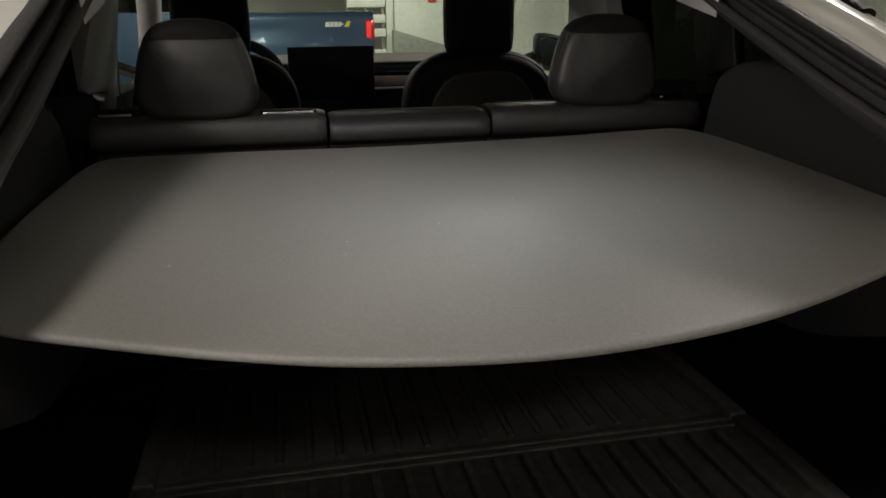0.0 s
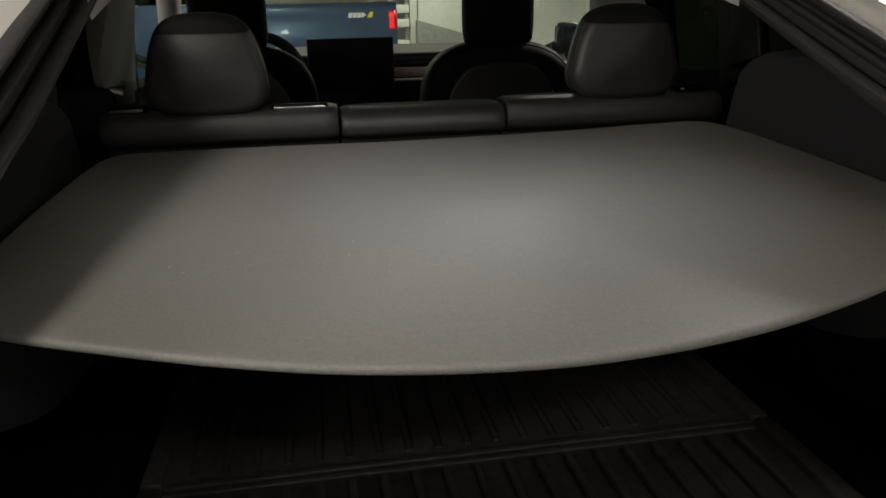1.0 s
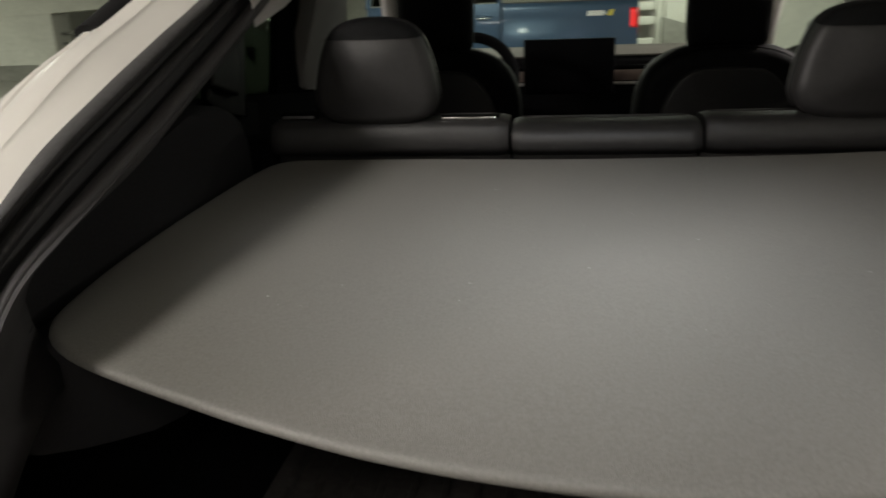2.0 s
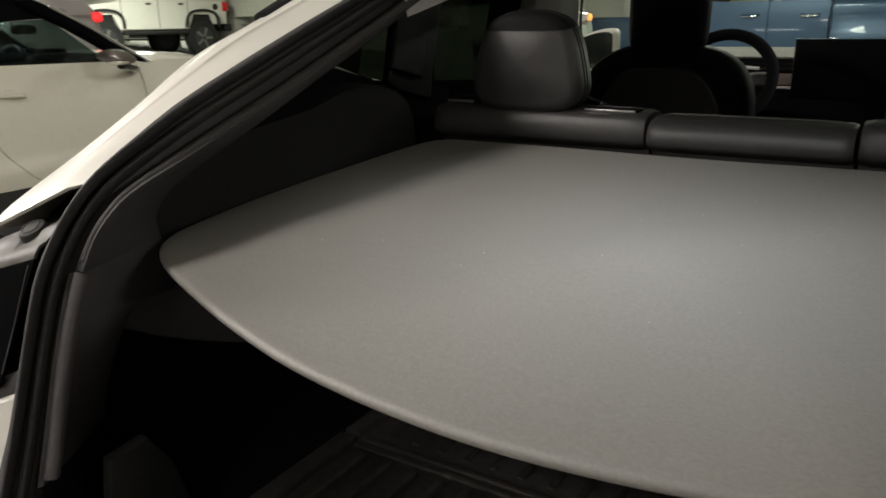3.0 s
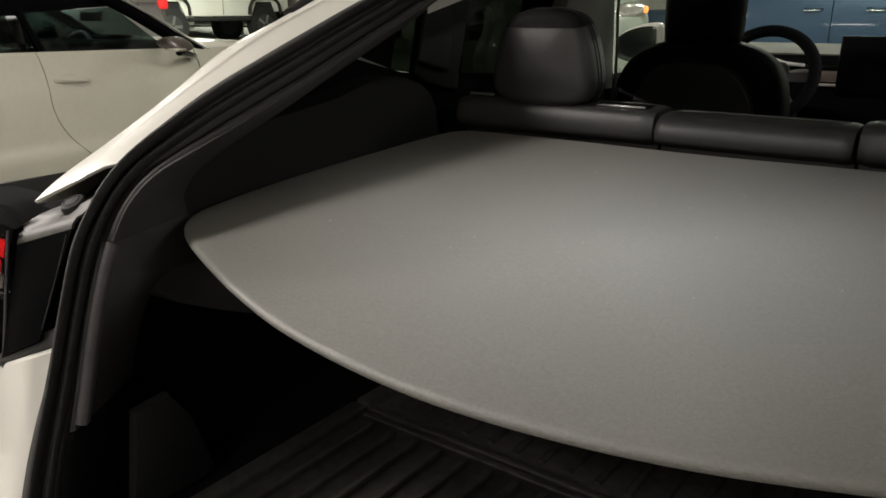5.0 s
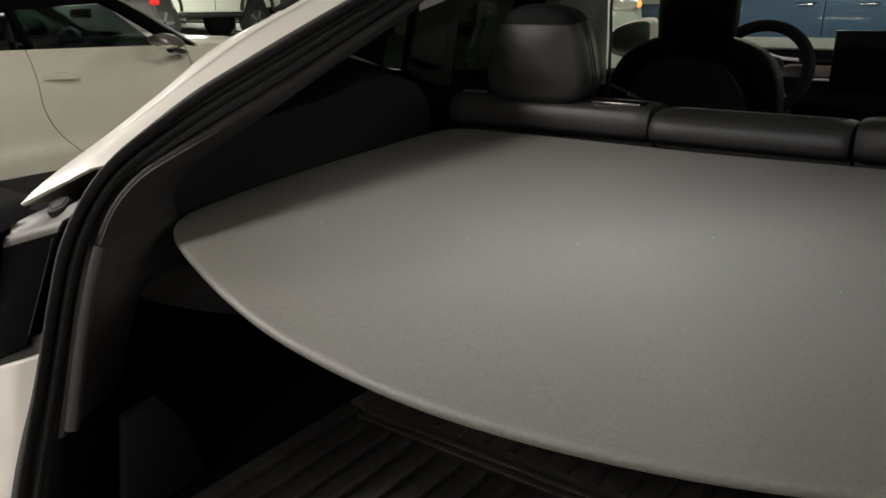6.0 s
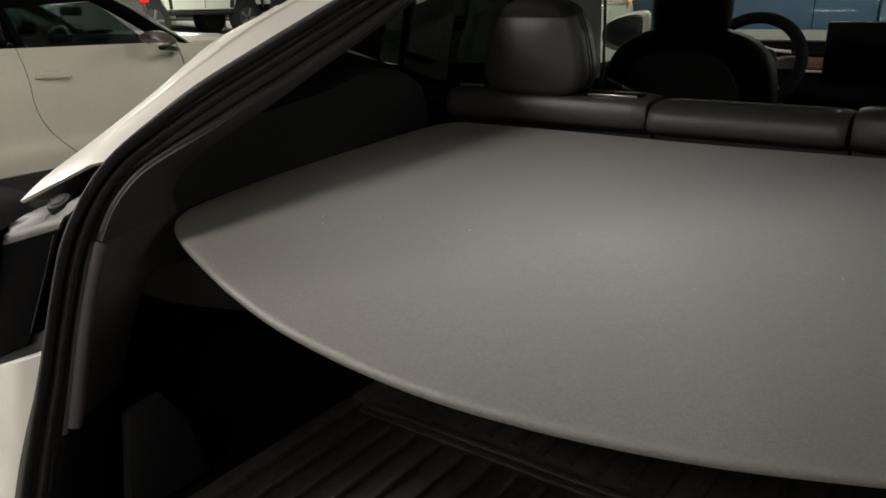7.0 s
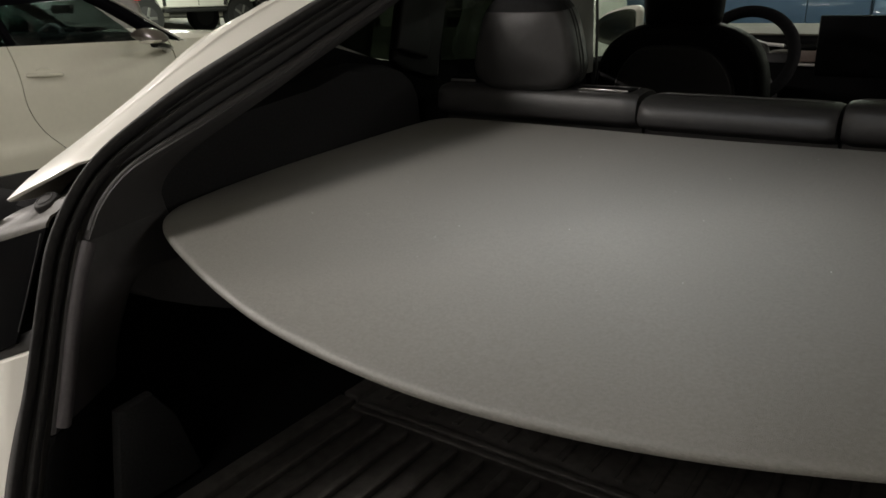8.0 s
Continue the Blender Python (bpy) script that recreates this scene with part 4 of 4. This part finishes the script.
for x, sx in ((-3.40, 1), (-4.94, -1)):
    def inx(d):
        return x - sx * d
    go = 0.0 if sx > 0 else 0.36
    part("roof_frame", tube(curve([(inx(-.03), 1.57 + go, .970), (inx(0), 1.40 + go, 1.06), (inx(.03), 1.22 + go, 1.175), (inx(.07), 1.03 + go * .8, 1.285), (inx(.13), .75 + go * .3, 1.39), (inx(.18), .2, 1.43), (inx(.18), -.6, 1.43), (inx(.12), -1.3, 1.28)], 50), 0.036, 0.034, n=12), CAR_BLACK, mate, "black window frame")
    part("window_header", prism([(-1.2, 1.19), (.51, 1.197), (.72, 1.22), (1.05 + go * .7, 1.243), (.95 + go * .5, 1.33), (.6, 1.42), (.2, 1.46), (-.8, 1.46)], "x", min(inx(.07), inx(.13)), max(inx(.07), inx(.13)), 0.004), CAR_BLACK, mate)
    part("b_pillar", tube([(inx(.02), .655, 1.0), (inx(.06), .585, 1.225)], 0.024, 0.02, n=8, up=(0, 1, 0)), CAR_BLACK, mate)
    part("front_window", prism([(.60, 1.00), (1.46 + go, .945), (1.06 + go, 1.24), (.58, 1.215)], "x", min(inx(.055), inx(.059)), max(inx(.055), inx(.059))), SMOKE, mate, "front side window").visible_shadow = False
    part("rear_window", prism([(-.75, 1.02), (.58, 1.005), (.52, 1.205), (-.70, 1.20)], "x", min(inx(.055), inx(.059)), max(inx(.055), inx(.059))), SMOKE, mate, "tinted rear side window").visible_shadow = False
part("pillar_strip", tube(curve([(-3.352, 1.60, .985), (-3.362, 1.43, 1.078), (-3.392, 1.25, 1.192), (-3.43, 1.06, 1.30)], 24), .007, n=8), SILVER, mate, "bright windscreen edge strip")
for sx in (-4.52, -3.84):
    part("front_seat", moved(pillow([(-.24, .45), (-.25, .85), (-.2, 1.00), (-.1, 1.04), (.1, 1.04), (.2, 1.00), (.25, .85), (.24, .45)], 0, .16, .06), Matrix.Translation((sx, .70, 0))), DARK_LEATHER, mate, "dark front seat")
    part("front_headrest", moved(pillow([(-.11, 1.05), (-.12, 1.12), (-.09, 1.19), (.09, 1.19), (.12, 1.12), (.11, 1.05)], 0, .10, .04), Matrix.Translation((sx, .68, 0))), DARK_LEATHER, mate)
part("dashboard", rbox(-4.88, -3.52, 1.30, 1.64, .6, 1.052, 0.05, 3), LINING, mate, "dark dashboard")
part("instrument_hood", rbox(-4.70, -4.30, 1.50, 1.70, 1.02, 1.075, 0.025, 3), LINING, mate)
part("steering_wheel", moved(tube([(0.18 * math.cos(a), 0, 0.18 * math.sin(a)) for a in [2 * math.pi * k / 36 for k in range(36)]], 0.016, n=8, up=(0, 1, 0), closed=True), pose(-4.50, 1.38, .93, -25, 0, 0)), PLASTIC, mate, "dark steering wheel")
part("far_mirror", moved(pillow([(-.10, -.03), (-.10, .03), (-.05, .05), (.05, .045), (.09, .0), (.05, -.04)], 0, .10, .03), Matrix.Translation((-5.10, 1.52, 1.068))), GLOSS, mate, "dark mirror on the far door")
part("rear_view_mirror", rbox(-4.22, -4.02, 1.30, 1.33, 1.165, 1.215, .012, 3), LINING, mate, "rear-view mirror")
part("windscreen", solid(loft([[Vector((x, y + .08 * (1 - ((x + 4.17) / .75) ** 2), z)) for x in (-4.9, -4.6, -4.17, -3.75, -3.45)] for y, z in ((1.60, .99), (1.2, 1.20), (.70, 1.42))], loop=False), 0.004), GLASS, mate, "windscreen").visible_shadow = False
part("wiper_cowl", rbox(-4.85, -3.46, 1.615, 1.66, .985, .998, 0.005), SILVER, mate, "bright cowl edge")
for y in (-1.05, 1.95):
    for x in (-3.50, -4.92):
        tyre = part("wheel", disc((x, y, .315), (1, 0, 0), .315, .19, 36, .03), TYRE, mate)
        part("wheel_rim", disc((x + .16, y, .315), (1, 0, 0), .20, .04, 28, .01), ALLOY, tyre)

# ---- blue pickup ahead ----
truck = thing("pickup_truck", "parked blue pickup truck with a lit tail light", "truck")
TY = 7.9
bed = []
for x in [-.66 + 1.53 * k / 40 for k in range(41)]:
    flare = math.exp(-((x + .22) / .42) ** 4)
    row = []
    for z, d in ((.55, .02), (.70, .0), (.85, .0), (.93, .0), (1.02, .005), (1.10, .010), (1.2, .012), (1.27, .015), (1.31, .03), (1.335, .06)):
        out = 0.055 * flare * (1 if z < 1.0 else max(0, 1 - (z - 1.0) / .10))
        row.append(Vector((x, TY + d - out, z)))
    bed.append(row)
bed_side = part("bed_side", solid(loft(bed, loop=False), 0.02), BLUE, truck, "metallic blue bed side with a flared arch", angle=50)
part("bed_rail", rbox(-.66, .87, TY + .03, TY + .12, 1.325, 1.352, 0.008), PLASTIC, truck, "black bed rail cap")
light = part("tail_light", rbox(.775, .878, TY - .014, TY + .10, .955, 1.255, 0.014, 3), RED, truck, "lit red tail light")
part("lit_core", rbox(.785, .84, TY - .018, TY + .0, 1.05, 1.235, 0.008), TAIL, light)
for a, b in ((.300, .346), (.352, .395), (.401, .446), (.452, .482)):
    part("sticker", prism([(a, 1.178), (b, 1.178), (b + .012, 1.232), (a + .012, 1.232)], "y", TY - .012, TY + .02), WHITEINK, bed_side, "white sticker bar")
part("sticker", rbox(.486, .512, TY - .012, TY + .02, 1.198, 1.212, 0), WHITEINK, bed_side, "white sticker bar")
part("sticker", prism([(.520, 1.176), (.580, 1.176), (.598, 1.240), (.560, 1.240)], "y", TY - .012, TY + .02), YELLOWINK, bed_side, "yellow sticker shape")
part("rear_bumper", rbox(.80, 1.02, TY + .0, TY + 1.78, .55, .75, 0.03, 3), CHROME, truck, "chrome rear bumper")
part("tailgate", rbox(.83, .88, TY + .11, TY + 1.66, .75, 1.33, 0.015, 3), BLUE, truck, "blue tailgate")
part("bed_floor", rbox(-.66, .83, TY + .08, TY + 1.7, .75, .80, 0.01), PLASTIC, truck)
part("far_bed_side", rbox(-.66, .83, TY + 1.68, TY + 1.78, .55, 1.335, 0.02), BLUE, truck)
for x0, x1, name in ((-1.28, -.69, "rear_door"), (-2.25, -1.29, "front_door")):
    rows = [[Vector((x, TY + d, z)) for x in [x0 + (x1 - x0) * k / 10 for k in range(11)]] for z, d in ((.52, .04), (.62, .0), (.85, -.015), (1.0, -.01), (1.15, .0), (1.25, .012), (1.34, .03))]
    door = part(name, solid(loft(rows, loop=False), 0.03), BLUE, truck, "metallic blue door", angle=50)
    hx = x1 - .17
    part("door_handle", tube(curve([(hx - .10, TY - .004, 1.20), (hx - .07, TY - .038, 1.202), (hx + .05, TY - .038, 1.202), (hx + .08, TY - .004, 1.20)], 14), 0.016, 0.012, n=8), BLUE, door, "blue door handle")
    part("handle_edge", rbox(hx - .10, hx + .06, TY - .060, TY - .052, 1.180, 1.190, 0.002), CHROME, door)
    part("window", prism([(x0 + .04, 1.36), (x1 - .03, 1.36), (x1 - .10, 1.70), (x0 + .10, 1.72)], "y", TY + .07, TY + .075), TINT, door, "dark side window").visible_shadow = False
part("cab_frame", rbox(-2.3, -.67, TY + .10, TY + 1.70, 1.72, 1.80, 0.03, 3), BLUE, truck, "blue cab roof")
for x in (-2.25, -1.28, -.70):
    part("cab_pillar", tube([(x, TY + .04, 1.33), (x + .02, TY + .16, 1.76)], .035, .03, n=8, up=(1, 0, 0)), BLUE, truck)
part("cab_rear_wall", rbox(-.70, -.67, TY + .05, TY + 1.7, .55, 1.36, 0.01), BLUE, truck)
part("far_cab_side", rbox(-2.3, -.7, TY + 1.70, TY + 1.78, .52, 1.36, 0.02), BLUE, truck)
for x in (-1.1, -1.95):
    part("cab_seat", rbox(x - .12, x + .1, TY + .25, TY + .8, .7, 1.42, 0.06, 3), DARK_LEATHER, truck)
part("front_wing", rbox(-3.9, -2.26, TY - .02, TY + 1.78, .62, 1.20, 0.08, 4), BLUE, truck, "blue front end and bonnet")
part("lower_trim", rbox(-3.8, .80, TY + .02, TY + .10, .40, .53, 0.02), PLASTIC, truck, "black lower trim")
part("chassis", rbox(-3.8, .8, TY + .3, TY + 1.5, .40, .62, 0.02), PLASTIC, truck)
for x in (-.22, -3.15):
    part("arch_liner", disc((x, TY - .048, .42), (0, 1, 0), .47, .05, 40, .01), RUBBER, truck)
    for y in (TY - .055, TY + 1.55):
        tyre = part("wheel", disc((x, y, .39), (0, 1, 0), .39, .25, 36, .03), TYRE, truck)
        part("wheel_rim", disc((x, y - .004, .39), (0, 1, 0), .24, .03, 28, .008), ALLOY, tyre)

# ---- two cars farther off ----
def far_car(name, label, paint, at, boxy, lit):
    """Seen from its side; its front points to -x."""
    c = thing(name, label, "car", at=at)
    if boxy:
        part("body", prism([(-2.05, .75), (-1.55, .78), (-1.45, .98), (-.98, .98), (-.88, .62), (.95, .62), (1.05, .98), (1.55, .98), (1.65, .72), (2.05, .72), (2.07, 1.28), (-.80, 1.28), (-.95, 1.18), (-2.05, 1.12)], "y", 0, 1.7, 0.03, 3), paint, c, "white boxy body")
        part("hardtop", prism([(-.55, 1.74), (-.78, 1.285), (2.06, 1.285), (2.02, 1.84), (-.45, 1.84)], "y", .08, 1.62, 0.04, 3), paint, c)
        for a, b in ((-.66, .10), (.18, .90), (1.05, 1.9)):
            part("window", rbox(a, b, .066, .079, 1.36, 1.76, 0.004), GLOSS, c, "dark side window")
        for a in (-1.22, 1.30):
            part("wheel_well", rbox(a - .42, a + .42, .06, 1.6, .55, .985, .02), TYRE, c, "black wheel well")
        for a in (-1.22, 1.30):
            lip = [(a - .46, -.03, .66), (a - .43, -.05, .86), (a - .30, -.06, 1.0), (a, -.065, 1.045), (a + .30, -.06, 1.0), (a + .43, -.05, .86), (a + .46, -.03, .66)]
            part("arch_lip", tube(curve(lip, 28), .028, .05, n=8, up=(0, 1, 0)), TYRE, c, "black wheel arch lip")
        part("rock_rail", tube([(-.80, -.02, .56), (.85, -.02, .56)], .045, n=8), TYRE, c)
        for a in (-.78, .14, .93):
            part("door_gap", rbox(a - .006, a + .006, -.004, .004, .66, 1.27, 0), GLOSS, c)
        for a in (-.05, .80):
            part("door_handle", rbox(a - .12, a, -.035, 0, 1.16, 1.20, .01), GLOSS, c)
        part("fuel_cap", disc((1.72, 0.004, 1.12), (0, -1, 0), .075, .02, 20, .005), GLOSS, c)
        part("tail_light", rbox(1.93, 2.10, -.03, .12, 1.02, 1.24, 0.02), RED, c, "red tail light")
        part("spare_wheel", disc((2.10, .85, 1.1), (1, 0, 0), .40, .22, 32, .05), TYRE, c)
        part("bumper", rbox(2.02, 2.22, .05, 1.65, .55, .72, .03), TYRE, c)
        wheels, r = (-1.22, 1.30), .41
    else:
        part("body", prism([(-2.2, .45), (2.2, .45), (2.28, .80), (2.22, 1.12), (-.9, 1.08), (-1.9, .96), (-2.25, .80)], "y", 0, 1.8, 0.08, 4), paint, c, "dark grey body")
        part("cabin", prism([(-.95, 1.07), (2.18, 1.11), (1.85, 1.58), (.2, 1.64), (-.25, 1.56)], "y", .10, 1.7, 0.06, 4), GLOSS, c, "dark glazed cabin")
        part("roof", prism([(-.20, 1.60), (1.86, 1.62), (1.7, 1.69), (.1, 1.70)], "y", .12, 1.68, 0.02, 3), paint, c)
        part("rear_pillar", prism([(1.05, 1.10), (2.24, 1.10), (1.9, 1.62), (1.30, 1.62)], "y", .07, .14, 0.015), paint, c)
        part("tail_light", rbox(2.17, 2.29, -.012, .12, 1.03, 1.15, 0.035, 3), TAIL if lit else RED, c, "lit red tail light")
        part("cladding", rbox(-2.1, 2.15, -.02, .1, .28, .50, .03), PLASTIC, c)
        part("bumper", rbox(2.1, 2.34, .0, 1.8, .42, .78, .05, 3), PLASTIC, c)
        wheels, r = (-1.35, 1.35), .35
    for x in wheels:
        for y in (-.03, 1.48):
            tyre = part("wheel", disc((x, y, r), (0, 1, 0), r, .25, 36, .05), TYRE, c)
            hub = part("wheel_rim", disc((x, y - .006, r), (0, 1, 0), r * .62, .03, 28, .01), PLASTIC if boxy else ALLOY, tyre)
            if y < 0:
                for k in range(5):
                    a = 2 * math.pi * k / 5
                    ob = part("spoke", moved(rbox(.04, r * .58, -.012, .0, -.03, .03, .006), Matrix.Translation((x, y - .006, r)) @ Matrix.Rotation(a, 4, "Y")), ALLOY, tyre)
    return c


far_car("parked_jeep", "boxy white off-road car with black wheel arches", PAINT, pose(-14.70, 10.50, .46, 0, 0, 86), True, False)
far_car("parked_suv", "dark grey parked car with a lit red tail light", GREYPAINT, pose(-9.70, 2.93, .21, 0, 0, 56), False, True)

# ---- far walls ----
def upright(name, x0, x1, y0, y1, z0, z1, mat, label, category="wall"):
    return setting(name, rbox(x0, x1, y0, y1, z0, z1, 0.01), mat, label, category)


setting("wall_ramp", prism([(-40, .9), (-13.4, 1.37), (-9.3, 1.55), (-3.5, 1.82), (-3.5, 3.35), (-40, 3.35)], "y", 13.0, 13.4, 0.01), CONCRETE, "pale concrete ramp beam with a sloping lower edge", "wall")
upright("kerb_wall", -40, -1.0, 12.9, 13.5, 0.0, .56, SHADOWY, "low concrete kerb wall, colour darkened for shade")
for i, x in enumerate((-10.55, -15.6, -20.6, -25.6, -5.4)):
    upright(f"column_{i + 1}", x - .75, x + .75, 13.02, 13.6, 0.0, 3.34, CONCRETE, "pale square concrete column", "column")
rail = thing("guard_rail", "dark steel guard rail between concrete columns", "railing")
for z in (.78, .95, 1.14):
    part("bar", tube([(-38, 13.3, z), (-1.0, 13.3, z)], .028, n=8), SHADOWY, rail)
for x in (-12.2, -13.6, -8.6, -7.0, -17.4, -18.6, -22.2, -3.4):
    part("rail_post", rbox(x - .05, x + .05, 13.32, 13.40, .56, 1.5, .01), SILVER, rail)
upright("wall_back", -60, 40, 22.0, 22.4, 0.0, 3.35, CONCRETE, "pale concrete back wall")
upright("wall_left", -45, -44.6, -30, 22, 0.0, 3.35, CONCRETE, "pale concrete side wall")
upright("wall_right", 9.0, 9.4, -30, 22, 0.0, 3.35, CONCRETE, "pale concrete side wall")
upright("wall_behind", -45, 9, -20.4, -20, 0.0, 3.35, CONCRETE, "pale concrete wall behind the bay")
white = upright("wall_white", 1.78, 8.98, 12.4, 12.8, 0.0, 3.35, CONCRETE, "white painted concrete wall")
setting("ramp_kerb", prism([(1.72, 0), (3.4, 0), (3.0, .72), (1.72, 1.10)], "y", 12.2, 12.395, 0.01), SHADOWY, "sloping concrete ramp kerb, colour darkened for shade", "kerb")
sign = thing("wall_sign", "small red enamel sign on the white wall", "sign")
part("sign_plate", rbox(2.37, 2.52, 12.37, 12.396, 1.56, 1.74, .004), REDSIGN, sign)
upright("column_6", 1.64, 1.77, 12.5, 12.9, 0.0, 3.34, CONCRETE, "narrow grey concrete column", "column")
shelfs = thing("stair_rail", "pale steel stair with level treads and posts", "stairs")
for z in (.62, .98, 1.22, 1.48):
    part("tread", rbox(.95, 1.62, 12.45, 12.9, z, z + .14, .01), CONCRETE, shelfs)
for x in (.98, 1.3, 1.6):
    part("stair_post", rbox(x - .03, x + .03, 12.6, 12.68, 0.02, 2.2, .005), SILVER, shelfs)
line = setting("floor_line", rbox(-22, -6.5, 11.15, 11.28, .0, .008, 0), YELLOW, "worn yellow painted floor line", "floor marking")
for k in range(6):
    x = -2.0 - 2.75 * (k - 1)
    stripe = setting("bay_line", rbox(x - .05, x + .05, -1.5, 3.6, rise(x) + .004, rise(x) + .008, 0), WHITEINK, "worn white bay line", "floor marking")

# ---- pale car nose beyond the driver's window ----
nose = thing("parked_car", "grey-green car parked nose towards the bay with an amber lamp", "car", at=pose(-3.41, 6.05, .07, 0, 0, 34) @ Matrix.Diagonal((1, 1, 1.19, 1)))
part("body", moved(pillow([(-.85, .35), (-.86, .8), (-.80, 1.0), (-.5, 1.07), (.5, 1.07), (.80, 1.0), (.86, .8), (.85, .35)], 0, 1.45, .25, .03), Matrix.Identity(4)), SAGE, nose, "grey-green front end")
part("windscreen", moved(pillow([(-.62, 1.05), (-.55, 1.4), (.55, 1.4), (.62, 1.05)], 1.0, 1.5, .12), Matrix.Identity(4)), GLOSS, nose, "dark windscreen")
part("grille", rbox(-.45, .45, -.02, .1, .55, .80, .03, 3), GLOSS, nose, "black grille")
for sx in (-1, 1):
    lamp_unit = part("headlight", moved(pillow([(sx * .45, .93), (sx * .52, 1.0), (sx * .68, 1.02), (sx * .80, .98), (sx * .72, .90), (sx * .55, .88)], -.01, .2, .05), Matrix.Identity(4)), CLEAR, nose, "clear headlight")
    if sx > 0:
        part("turn_light", rbox(min(sx * .745, sx * .80), max(sx * .745, sx * .80), -.02, .2, .925, .985, .02), AMBER, lamp_unit, "amber turn light")
    for y in (.45,):
        part("wheel", moved(disc((sx * .80 - .1, y, .32), (1, 0, 0), .32, .2, 30, .03), Matrix.Diagonal((1, 1, 1 / 1.19, 1))), TYRE, nose)
